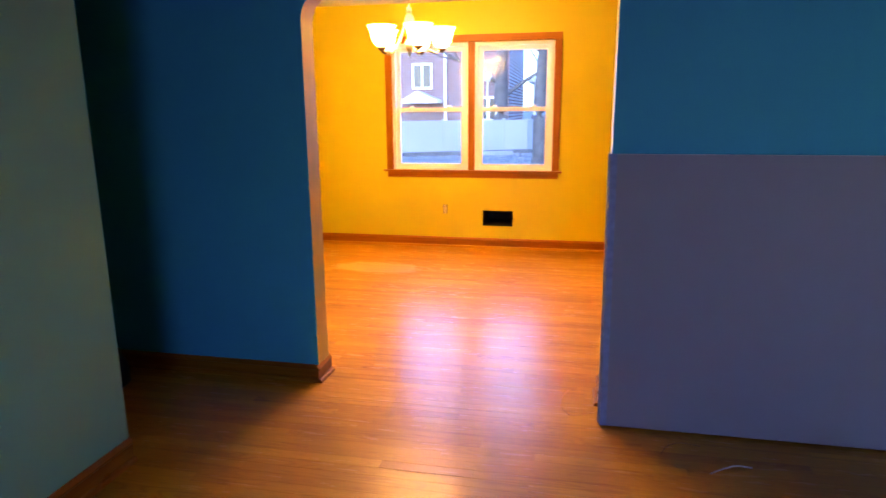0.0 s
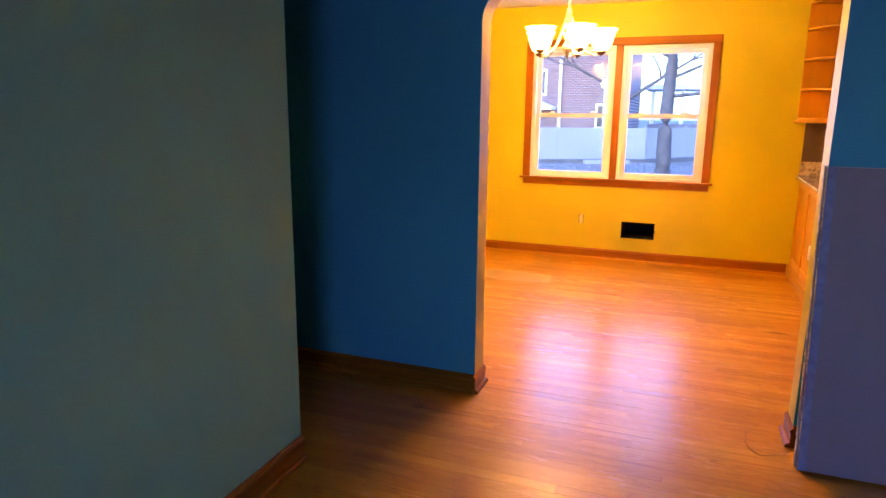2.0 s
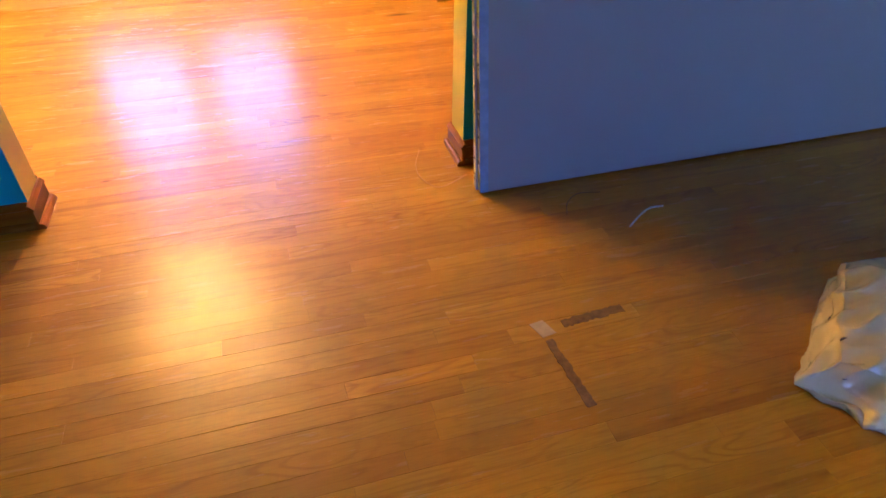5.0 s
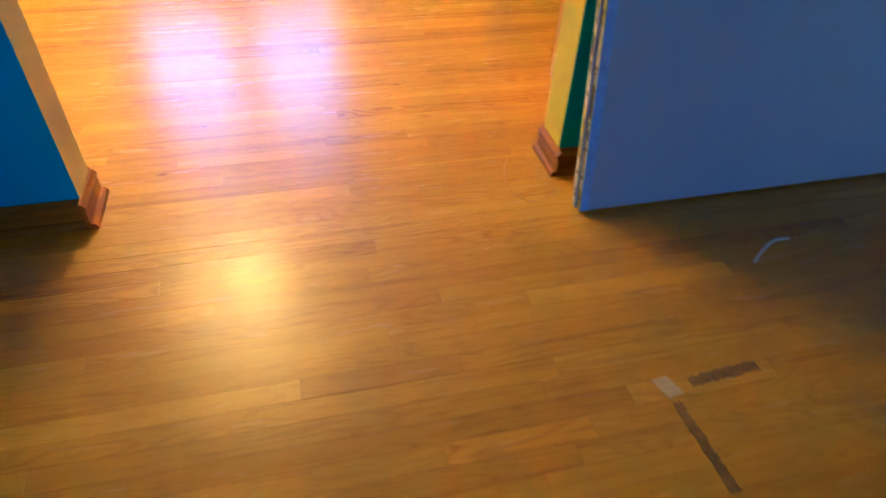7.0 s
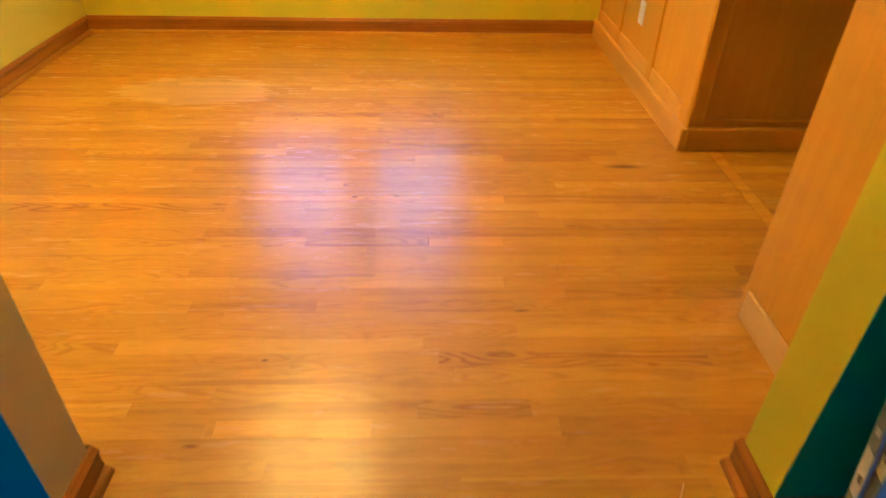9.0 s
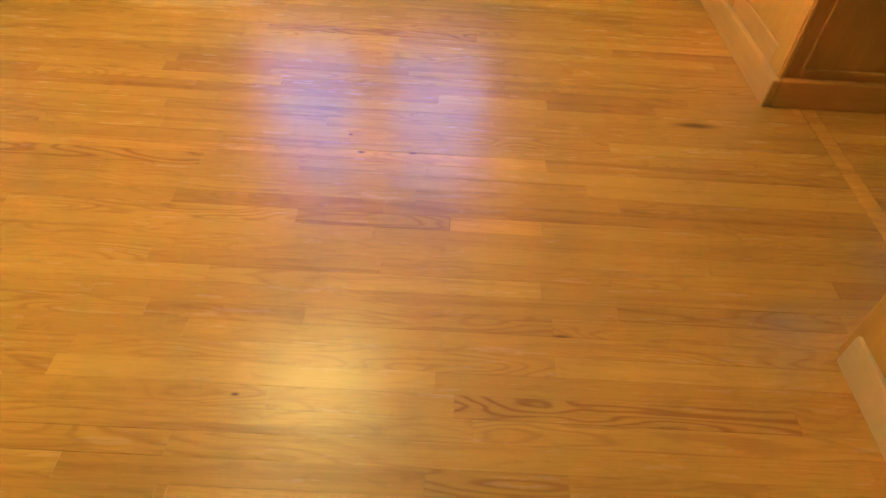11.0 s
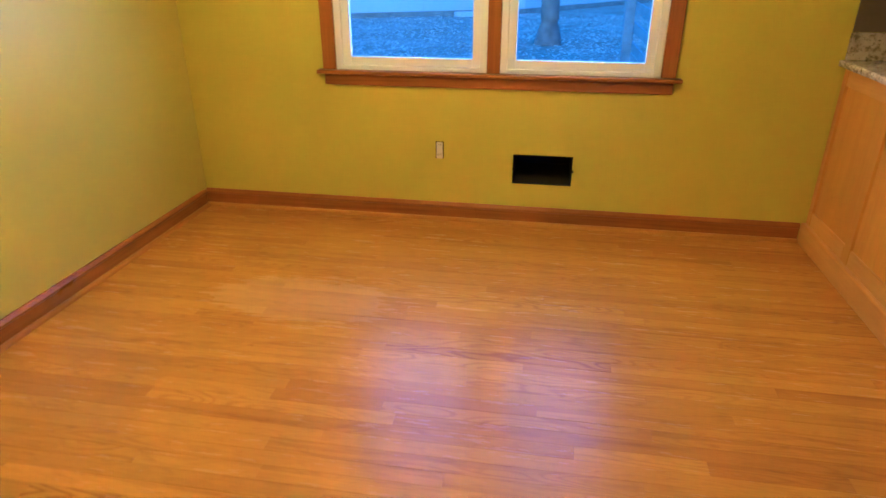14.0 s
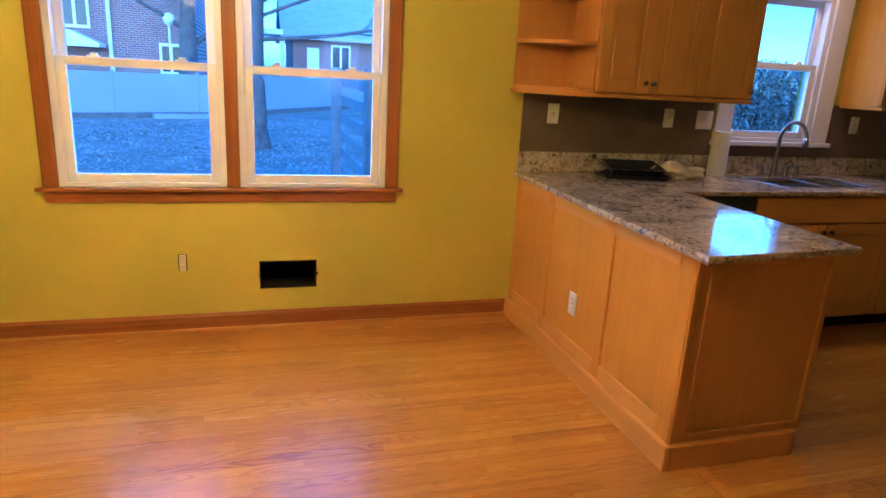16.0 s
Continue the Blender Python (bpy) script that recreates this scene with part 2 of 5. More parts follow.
def frosted_shade(name):
    m, n, l, b = shader(name)
    out = n["Material Output"]
    mix, see, through_light = n.new("ShaderNodeMixShader"), n.new("ShaderNodeBsdfTransparent"), n.new("ShaderNodeBsdfTranslucent")
    mix.inputs[0].default_value = 0.45
    see.inputs[0].default_value = (1.0, 0.93, 0.82, 1)
    swirl = noise_tex(n, l, mapped(n, l, (1, 1, 1)), 14, 4, 0.6, 2.0)
    l.new(ramp(n, l, swirl, [(0.3, (0.85, 0.74, 0.58)), (0.7, (0.95, 0.90, 0.82))]), through_light.inputs[0])
    l.new(see.outputs[0], mix.inputs[1])
    l.new(through_light.outputs[0], mix.inputs[2])
    l.new(mix.outputs[0], out.inputs[0])
    n.remove(b)
    return m


def glowing(name, color, strength):
    m, n, l, b = shader(name)
    b.inputs["Emission Color"].default_value = (*color, 1)
    b.inputs["Emission Strength"].default_value = strength
    b.inputs["Base Color"].default_value = (0.9, 0.9, 0.9, 1)
    return m


def brickwork(name):
    m, n, l, b = shader(name)
    t = n.new("ShaderNodeTexBrick")
    l.new(mapped(n, l, (1, 1, 1), (radians(90), 0, 0)), t.inputs["Vector"])
    t.inputs["Scale"].default_value = 1.0
    t.inputs["Brick Width"].default_value, t.inputs["Row Height"].default_value = 0.215, 0.075
    t.inputs["Mortar Size"].default_value = 0.009
    t.inputs["Color1"].default_value, t.inputs["Color2"].default_value = (0.30, 0.13, 0.10, 1), (0.22, 0.09, 0.075, 1)
    t.inputs["Mortar"].default_value = (0.42, 0.37, 0.34, 1)
    stain = noise_tex(n, l, mapped(n, l, (1, 1, 1)), 0.6, 4)
    l.new(mixed(n, l, "MULTIPLY", 0.5, t.outputs["Color"], ramp(n, l, stain, [(0.3, (0.6, 0.6, 0.6)), (0.7, (1, 1, 1))])), b.inputs["Base Color"])
    b.inputs["Roughness"].default_value = 0.9
    return m


def leaf_litter(name):
    m, n, l, b = shader(name)
    v = mapped(n, l, (1, 1, 1))
    broad = noise_tex(n, l, v, 0.7, 4)
    c = ramp(n, l, broad, [(0.3, (0.22, 0.20, 0.15)), (0.7, (0.36, 0.33, 0.27))])
    fine = noise_tex(n, l, v, 9, 5, 0.7)
    c = mixed(n, l, "MULTIPLY", 0.8, c, ramp(n, l, fine, [(0.35, (0.35, 0.33, 0.30)), (0.65, (1, 1, 1))]))
    l.new(c, b.inputs["Base Color"])
    b.inputs["Roughness"].default_value = 0.95
    bumped(n, l, b, fine, 0.8, 0.05)
    return m


M_FLOOR = oak_floor("oak_floor")
M_BORDER = oak_floor("pale_oak_board", 1.2)
M_OAK_DARK = oak_floor("dark_oak_board", 0.88, 0.4)
M_OAK_FIGURED = oak_floor("cathedral_oak_board", 0.97, 0.8)
M_SHOE = wood("amber_shoe_moulding", (0.55, 0.27, 0.016), (0.46, 0.20, 0.012), "x", 0.32)
M_SHOE_Y = wood("amber_shoe_moulding_lengthwise", (0.46, 0.20, 0.012), (0.37, 0.14, 0.009), "y", 0.32)
M_SUB = paint("subfloor", (0.05, 0.03, 0.02), 0.9)
M_BLUE = paint("teal_blue_paint", (0.008, 0.43, 0.58), 0.55, 0.06, gloss=0.14)
M_GREY = paint("pale_grey_green_paint", (0.21, 0.60, 0.42), 0.55, 0.03)
M_YELLOW = paint("mustard_yellow_paint", (0.57, 0.49, 0.018), 0.45, 0.05, gloss=0.3)
# the window wall's yellow, paled so that window sheen is partly painted in
M_YELLOW_SHEEN = paint("satin_yellow_paint_paled_for_sheen", (0.575, 0.498, 0.055), 0.40, 0.05, gloss=0.8)
M_PEACH = paint("tan_peach_paint", (0.62, 0.47, 0.14), 0.5, 0.06)
M_CEIL = paint("ceiling_white", (0.62, 0.60, 0.56), 0.8, 0.03, 60, 0.4)
M_TRIM = wood("stained_trim_wood", (0.37, 0.135, 0.009), (0.27, 0.088, 0.006), "x", 0.32)
M_TRIM_Y = wood("stained_trim_wood_lengthwise", (0.37, 0.135, 0.009), (0.27, 0.088, 0.006), "y", 0.32)
M_TRIM_Z = wood("stained_trim_wood_upright", (0.37, 0.135, 0.009), (0.27, 0.088, 0.006), "z", 0.32)
M_MAPLE = wood("honey_maple", (0.63, 0.305, 0.024), (0.58, 0.272, 0.020), "z", 0.38, 26.0)
M_MAPLE_X = wood("honey_maple_crosswise", (0.63, 0.305, 0.024), (0.58, 0.272, 0.020), "x", 0.38, 26.0)
M_MAPLE_Y = wood("honey_maple_lengthwise", (0.67, 0.345, 0.055), (0.62, 0.310, 0.045), "y", 0.38, 26.0)
M_GRANITE = granite("speckled_granite")
M_WHITE = paint("white_vinyl", (0.80, 0.78, 0.76), 0.35, 0.03, 60, 0.08)
M_PLATE = paint("white_cover_plate", (0.78, 0.76, 0.72), 0.3, 0.03, 60, 0.05)
M_IVORY = paint("ivory_receptacle", (0.66, 0.58, 0.36), 0.35, 0.05, 60, 0.05)
# near-black for recesses and holes: the shade inside is put into the colour
M_RECESS_SHADE = paint("painted_recess_shade", (0.012, 0.011, 0.010), 0.8)
M_BLACK = paint("black_plastic", (0.02, 0.02, 0.022), 0.35, 0.2, 40, 0.1)
# steel coloured near-black: the darkness inside the duct is painted in
M_DUCT = paint("shade_black_duct_steel", (0.012, 0.010, 0.008), 0.8, 0.3)
M_STEEL = metal("brushed_steel", (0.62, 0.61, 0.59), 0.22, (4, 60, 60))
M_NICKEL = metal("brushed_nickel", (0.55, 0.50, 0.43), 0.22)
M_BRONZE = metal("dark_bronze", (0.16, 0.10, 0.06), 0.35)
M_SLATE = paint("slate_backsplash", (0.135, 0.095, 0.070), 0.35, 0.18, 25, 0.2, 7.0)
M_GYPSUM = paint("purple_board_paper", (0.32, 0.315, 0.345), 0.75, 0.05, 120, 0.2)
M_EDGE = paint("printed_edge_tape", (0.62, 0.58, 0.50), 0.6, 0.25, 60, 0.3, 22.0)
M_EDGE_BLUE = paint("blue_edge_fold", (0.25, 0.34, 0.52), 0.6, 0.2, 60, 0.3, 30.0)
M_TAPE_GREY = paint("grey_printed_tape", (0.20, 0.20, 0.18), 0.6, 0.4, 60, 0.3, 25.0)
M_TAPE_OLIVE = paint("olive_printed_tape", (0.42, 0.38, 0.12), 0.6, 0.3, 60, 0.3, 25.0)
M_INK = paint("dark_ink", (0.04, 0.04, 0.04), 0.6)
M_GLASS = clear_glass("window_glass")
M_SHADE = frosted_shade("frosted_shade")
M_BULB = glowing("lit_bulb", (1.0, 0.62, 0.28), 36)
M_BAG = paint("white_plastic_bag", (0.84, 0.70, 0.42), 0.24, 0.10, 22, 0.3, 9.0, gloss=0.6)
M_PRINT = paint("faded_print", (0.16, 0.13, 0.11), 0.4, 0.4, 60, 0.1, 30.0)
M_CLOTH = paint("cream_cloth", (0.72, 0.64, 0.48), 0.9, 0.12, 200, 0.6, 14.0)
M_KRAFT = paint("grey_brown_backing_paper", (0.30, 0.25, 0.19), 0.85, 0.08, 150, 0.4)
M_PAPER = paint("white_paper", (0.78, 0.76, 0.70), 0.85, 0.05, 150, 0.4)
M_RESIDUE = paint("dark_adhesive_residue", (0.21, 0.10, 0.020), 0.6, 0.5, 120, 0.3, 42.0)
M_TAPE = paint("pale_tape", (0.58, 0.38, 0.18), 0.5, 0.2, 80, 0.3, 40.0)
M_COPPER = paint("copper_coloured_wire", (0.70, 0.36, 0.12), 0.2, 0.1, gloss=0.9)
M_BRICK = brickwork("red_brick")
M_ROOF = paint("grey_shingles", (0.42, 0.42, 0.43), 0.9, 0.2, 6, 0.5, 3.0)
M_FENCE = paint("weathered_white_fence", (0.34, 0.34, 0.35), 0.8, 0.08, 20, 0.3, 0.8)
M_STONE = paint("grey_kerb_stone", (0.16, 0.15, 0.14), 0.9, 0.4, 12, 0.6, 3.0)
M_BARK = paint("grey_bark", (0.13, 0.11, 0.10), 0.95, 0.4, 30, 0.9, 6.0)
M_DECK = paint("grey_weathered_boards", (0.26, 0.25, 0.25), 0.85, 0.25, 30, 0.4, 5.0)
M_LITTER = leaf_litter("leafy_ground")
M_LEAF = paint("dry_leaf", (0.48, 0.42, 0.35), 0.9, 0.5, 20, 0.2, 2.5)
M_HEDGE = paint("shrub_leaf", (0.22, 0.24, 0.20), 0.7, 0.5, 20, 0.2, 3.0)
M_PANE = paint("dark_far_pane", (0.03, 0.035, 0.045), 0.12, 0.1)


# ---- building helpers ----
def part(name, bm, material, parent=None, label="", smooth=False):
    """Links a bmesh as one mesh object, under its thing if one is given."""
    me = bpy.data.meshes.new(name)
    bmesh.ops.recalc_face_normals(bm, faces=bm.faces)
    bm.to_mesh(me)
    bm.free()
    for m in (material if isinstance(material, (list, tuple)) else [material]):
        me.materials.append(m)
    if smooth:
        for p in me.polygons:
            p.use_smooth = True
    ob = new(name, me)
    if parent:
        ob.parent = parent
    if label:
        ob["label"] = label
    return ob


def thing(name, at, label, category, group="", kind="", turn=0):
    e = new(name)
    e.empty_display_size = 0.05
    e.matrix_basis = pose(*at, 0, 0, turn)
    return tagged(e, label, category, group, kind)


def box(x0, x1, y0, y1, z0, z1, bevel=0.0, bm=None):
    b = bmesh.new()
    bmesh.ops.create_cube(b, size=1.0)
    for v in b.verts:
        v.co = ((x0 + x1) / 2 + v.co.x * (x1 - x0), (y0 + y1) / 2 + v.co.y * (y1 - y0), (z0 + z1) / 2 + v.co.z * (z1 - z0))
    if bevel:
        bmesh.ops.bevel(b, geom=b.edges[:], offset=bevel, segments=2, affect="EDGES", profile=0.5)
    return join(bm, b)


def join(bm, b):
    if bm is None:
        return b
    tmp = bpy.data.meshes.new("tmp")
    b.to_mesh(tmp)
    b.free()
    bm.from_mesh(tmp)
    bpy.data.meshes.remove(tmp)
    return bm


def lathe(profile, segs=24, at=(0, 0, 0), bm=None):
    """A turned shape from (radius, height) pairs."""
    b = bmesh.new()
    rings = []
    for r, z in profile:
        rings.append([b.verts.new((at[0] + r * math.cos(2 * math.pi * i / segs), at[1] + r * math.sin(2 * math.pi * i / segs), at[2] + z)) for i in range(segs)])
    for a, c in zip(rings, rings[1:]):
        for i in range(segs):
            b.faces.new((a[i], a[(i + 1) % segs], c[(i + 1) % segs], c[i]))
    if profile[0][0] > 0.0005:
        b.faces.new(rings[0][::-1])
    if profile[-1][0] > 0.0005:
        b.faces.new(rings[-1])
    return join(bm, b)


def tube(points, radius, segs=8, bm=None, taper=None):
    """A round bar along a smooth line through the points."""
    pts = [Vector(p) for p in points]
    b = bmesh.new()
    rings = []
    for i, p in enumerate(pts):
        d = (pts[min(i + 1, len(pts) - 1)] - pts[max(i - 1, 0)]).normalized()
        q = d.to_track_quat("Z", "Y").to_matrix()
        r = radius if taper is None else radius + (taper - radius) * i / (len(pts) - 1)
        rings.append([b.verts.new(p + q @ Vector((r * math.cos(2 * math.pi * k / segs), r * math.sin(2 * math.pi * k / segs), 0))) for k in range(segs)])
    for a, c in zip(rings, rings[1:]):
        for i in range(segs):
            b.faces.new((a[i], a[(i + 1) % segs], c[(i + 1) % segs], c[i]))
    b.faces.new(rings[0][::-1])
    b.faces.new(rings[-1])
    return join(bm, b)


def curve_points(ctrl, n=8):
    """Catmull-Rom points through the controls."""
    c = [Vector(p) for p in ctrl]
    c = [2 * c[0] - c[1]] + c + [2 * c[-1] - c[-2]]
    out = []
    for i in range(1, len(c) - 2):
        for k in range(n):
            t = k / n
            a, b_, d, e = c[i - 1], c[i], c[i + 1], c[i + 2]
            out.append(0.5 * (2 * b_ + (d - a) * t + (2 * a - 5 * b_ + 4 * d - e) * t * t + (3 * b_ - a - 3 * d + e) * t ** 3))
    out.append(c[-2])
    return out


def extruded(outline, axis, a, b_, bm=None):
    """A flat outline pushed through from a to b along an axis ('x', 'y' or 'z')."""
    put = {"x": lambda p, q, d: (d, p, q), "y": lambda p, q, d: (p, d, q), "z": lambda p, q, d: (p, q, d)}[axis]
    m = bmesh.new()
    f, g = [m.verts.new(put(p, q, a)) for p, q in outline], [m.verts.new(put(p, q, b_)) for p, q in outline]
    m.faces.new(f)
    m.faces.new(g[::-1])
    for i in range(len(f)):
        k = (i + 1) % len(f)
        m.faces.new((f[i], g[i], g[k], f[k]))
    return join(bm, m)


def holed(x0, x1, z0, z1, y0, y1, holes):
    """A wall along x with rectangular openings (xa, xb, za, zb) right through it."""
    xs = sorted({x0, x1, *[h[0] for h in holes], *[h[1] for h in holes]})
    zs = sorted({z0, z1, *[h[2] for h in holes], *[h[3] for h in holes]})
    b = bmesh.new()
    verts = {}

    def v(i, j, k):
        if (i, j, k) not in verts:
            verts[i, j, k] = b.verts.new((xs[i], (y0, y1)[k], zs[j]))
        return verts[i, j, k]

    def solid(i, j):
        if not (0 <= i < len(xs) - 1 and 0 <= j < len(zs) - 1):
            return False
        cx, cz = (xs[i] + xs[i + 1]) / 2, (zs[j] + zs[j + 1]) / 2
        return not any(h[0] < cx < h[1] and h[2] < cz < h[3] for h in holes)
    for i in range(len(xs) - 1):
        for j in range(len(zs) - 1):
            if not solid(i, j):
                continue
            for k in (0, 1):
                b.faces.new((v(i, j, k), v(i + 1, j, k), v(i + 1, j + 1, k), v(i, j + 1, k)))
            if not solid(i - 1, j):
                b.faces.new((v(i, j, 0), v(i, j + 1, 0), v(i, j + 1, 1), v(i, j, 1)))
            if not solid(i + 1, j):
                b.faces.new((v(i + 1, j, 0), v(i + 1, j + 1, 0), v(i + 1, j + 1, 1), v(i + 1, j, 1)))
            if not solid(i, j - 1):
                b.faces.new((v(i, j, 0), v(i + 1, j, 0), v(i + 1, j, 1), v(i, j, 1)))
            if not solid(i, j + 1):
                b.faces.new((v(i, j + 1, 0), v(i + 1, j + 1, 0), v(i + 1, j + 1, 1), v(i, j + 1, 1)))
    return b


def structure(name, bm, material, label, category):
    return tagged(part(name, bm, material), label, category, kind="structure")


# ---- the shell ----
WY = 6.38            # inside face of the window wall
AY0, AY1 = 2.925, 3.065  # the wall with the arched opening
CEIL = 2.44
LEFT, RIGHT = -2.64, 4.6
VENT = (-0.846, -0.534, 0.230, 0.392)
WIN = (-1.79, -0.15, 0.805, 2.06)
KWIN = (2.06, 2.76, 1.13, 2.06)

structure("wall_north", holed(LEFT, RIGHT, 0, CEIL, WY, WY + 0.16, [VENT, WIN, KWIN]), M_YELLOW, "mustard yellow painted plaster window wall", "wall")
structure("wall_west_dining", box(LEFT - 0.12, LEFT, AY1, WY + 0.16, 0, CEIL), M_YELLOW_SHEEN, "satin yellow painted plaster wall, paled for window sheen", "wall")
structure("wall_east_kitchen", box(RIGHT, RIGHT + 0.12, -4.12, WY + 0.16, 0, CEIL), M_PEACH, "plain tan painted wall", "wall")


def arch_wall():
    r, spring = 0.15, 1.82
    a, c = -1.23, 0.226
    pts = [(-4.0, 0), (a, 0)]
    pts += [(a + r - r * math.cos(t), spring + r * math.sin(t)) for t in (radians(90 * i / 10) for i in range(11))]
    pts += [(c, spring + r)]
    pts += [(c, 0), (RIGHT, 0), (RIGHT, CEIL), (-4.0, CEIL)]
    b = extruded(pts, "y", AY0, AY1)
    bmesh.ops.recalc_face_normals(b, faces=b.faces)
    for f in b.faces:
        f.material_index = 0
        if f.normal.y > 0.9:
            f.material_index = 1
        elif abs(f.normal.y) < 0.5 and f.calc_center_median().z < CEIL - 0.1:
            f.material_index = 2 if f.calc_center_median().x < 0.0 else 1
    return structure("wall_arch", b, [M_BLUE, M_YELLOW, M_PEACH], "teal blue plaster wall with a round-cornered wide opening", "wall")


arch_wall()
structure("wall_west_living", box(-1.81, -1.69, -4.0, 2.04, 0, CEIL, 0.004), M_GREY, "pale grey-green painted plaster wall end", "wall")
structure("wall_west_hall", box(-4.12, -4.0, -4.12, AY0, 0, CEIL), M_BLUE, "blue painted wall of a dark hall", "wall")
structure("wall_south", holed(-4.0, RIGHT, 0, CEIL, -4.12, -4.0, [(0.45, 1.75, 0.9, 2.15)]), M_GREY, "pale grey-green painted wall", "wall")
structure("ceiling", box(-4.12, RIGHT + 0.12, -4.12, WY + 0.16, CEIL, CEIL + 0.12), M_CEIL, "white painted plaster ceiling", "ceiling")
floor = structure("floor", box(-4.12, RIGHT + 0.12, -4.12, WY + 0.16, -0.14, -0.019), M_SUB, "strip oak floor with a worn amber finish", "floor")

# duct behind the open vent, its inner shade painted near-black
duct = thing("vent_duct", (-0.69, WY + 0.05, 0.234), "uncovered rectangular steel duct opening in a yellow wall", "vent")
b = bmesh.new()
for x0, x1, z0, z1 in ((-0.1555, -0.1515, -0.0035, 0.1575), (0.1515, 0.1555, -0.0035, 0.1575), (-0.1515, 0.1515, -0.0035, 0.0), (-0.1515, 0.1515, 0.154, 0.1575)):
    box(x0, x1, -0.049, 0.35, z0, z1, bm=b)
box(-0.157, 0.157, 0.35, 0.36, -0.004, 0.158, bm=b)
part("duct", b, M_DUCT, duct)
for sx in (-0.158, 0.152):
    part("tab", box(sx, sx + 0.012, -0.052, -0.046, 0.07, 0.085), M_DUCT, duct)


# ---- trim ----
def skirting(name, x0, x1, y0, y1, face, shoe=None, tall=0.103):
    """Moulded baseboard with a quarter-round shoe, on the wall whose face it stands before: '+x', '-x', '+y' or '-y' is the way it faces."""
    board = [(0, 0.0), (0.012, 0.0), (0.012, 0.074), (0.016, 0.079), (0.0165, 0.087), (0.011, 0.094), (0.006, 0.102), (0, 0.103)]
    board = [(d, z * tall / 0.103) for d, z in board]
    quarter = [(0.0122, 0), (0.030, 0), (0.0295, 0.007), (0.026, 0.014), (0.020, 0.019), (0.0122, 0.020)]
    s = 1 if face[0] == "+" else -1
    along = "x" if face[1] == "y" else "y"
    a, c, at = (x0, x1, y0) if along == "x" else (y0, y1, x0)
    wood_here = M_TRIM if along == "x" else M_TRIM_Y
    o = structure(name, extruded([(at + s * d, z) for d, z in board], along, a, c), wood_here, "stained wooden baseboard with a quarter-round shoe", "baseboard")
    part("shoe", extruded([(at + s * d, z) for d, z in quarter], along, a, c), shoe or wood_here, o, "amber quarter-round shoe" if shoe else "")
    return o


skirting("baseboard_north", LEFT, 0.63, WY, WY, "-y", M_SHOE)
skirting("baseboard_west", LEFT, LEFT, AY1, WY - 0.031, "+x", M_SHOE_Y)
skirting("baseboard_arch_left", -4.0, -1.2302, AY0, AY0, "-y", tall=0.090)
skirting("baseboard_arch_right", 0.2262, RIGHT, AY0, AY0, "-y", tall=0.090)
skirting("baseboard_jamb_left", -1.23, -1.23, AY0 - 0.031, AY1 + 0.012, "+x", tall=0.090)
skirting("baseboard_jamb_right", 0.226, 0.226, AY0 - 0.031, AY1 + 0.012, "-x", tall=0.090)
skirting("baseboard_living", -1.69, -1.69, -4.0, 2.04, "+x")
skirting("baseboard_dining_south", LEFT, -1.2302, AY1, AY1, "+y")


# ---- windows ----
def double_hung(parent, x0, x1, z0, z1, y, meet):
    """White vinyl double-hung unit in the opening; y is the inner wall face."""
    fr = bmesh.new()
    w = 0.035
    for a in ((x0, x0 + w, z0, z1), (x1 - w, x1, z0, z1), (x0 + w, x1 - w, z0, z0 + 0.022), (x0 + w, x1 - w, z1 - w, z1)):
        box(a[0], a[1], y - 0.004, y + 0.11, a[2], a[3], 0.003, fr)
    part("window_frame", fr, M_WHITE, parent, "white vinyl frame")
    s = 0.042

    def sash(z_lo, z_hi, ya, yb):
        b = bmesh.new()
        u0, u1 = x0 + w, x1 - w
        for a in ((u0, u0 + s, z_lo, z_hi), (u1 - s, u1, z_lo, z_hi), (u0 + s, u1 - s, z_lo, z_lo + s), (u0 + s, u1 - s, z_hi - s, z_hi)):
            box(a[0], a[1], ya, yb, a[2], a[3], 0.004, b)
        o = part("sash", b, M_WHITE, parent, "white vinyl sash")
        p = part("pane", box(u0 + s - 0.004, u1 - s + 0.004, (ya + yb) / 2 - 0.003, (ya + yb) / 2 + 0.003, z_lo + s - 0.004, z_hi - s + 0.004), M_GLASS, o, "clear window pane")
        p.visible_shadow = False
        return o
    sash(z0 + 0.022, meet + s / 2, y + 0.015, y + 0.045)
    sash(meet - s / 2, z1 - w, y + 0.05, y + 0.08)
    for fx in (0.25, 0.75):
        cx = x0 + (x1 - x0) * fx
        b = box(cx - 0.028, cx + 0.028, y + 0.018, y + 0.04, meet + s / 2, meet + s / 2 + 0.008, 0.002)
        box(cx - 0.012, cx + 0.02, y + 0.02, y + 0.036, meet + s / 2 + 0.008, meet + s / 2 + 0.02, 0.003, b)
        part("sash_lock", b, M_WHITE, parent)


win = thing("window_1", (-0.97, WY, 0.785), "twin double-hung white vinyl windows in stained wood casing", "window", kind="structure")


def shift(o):
    """Moves a part built in world places into its parent's frame."""
    o.matrix_parent_inverse = o.parent.matrix_basis.inverted()
    return o


def settle(e):
    for o in e.children:
        shift(o)


double_hung(win, -1.785, -0.998, 0.806, 2.055, WY, 1.412)
double_hung(win, -0.932, -0.155, 0.806, 2.055, WY, 1.412)


def casing(x0, x1, z0, z1, y):
    """Casing board with rounded edges."""
    return box(x0, x1, y - 0.020, y, z0, z1, 0.005)


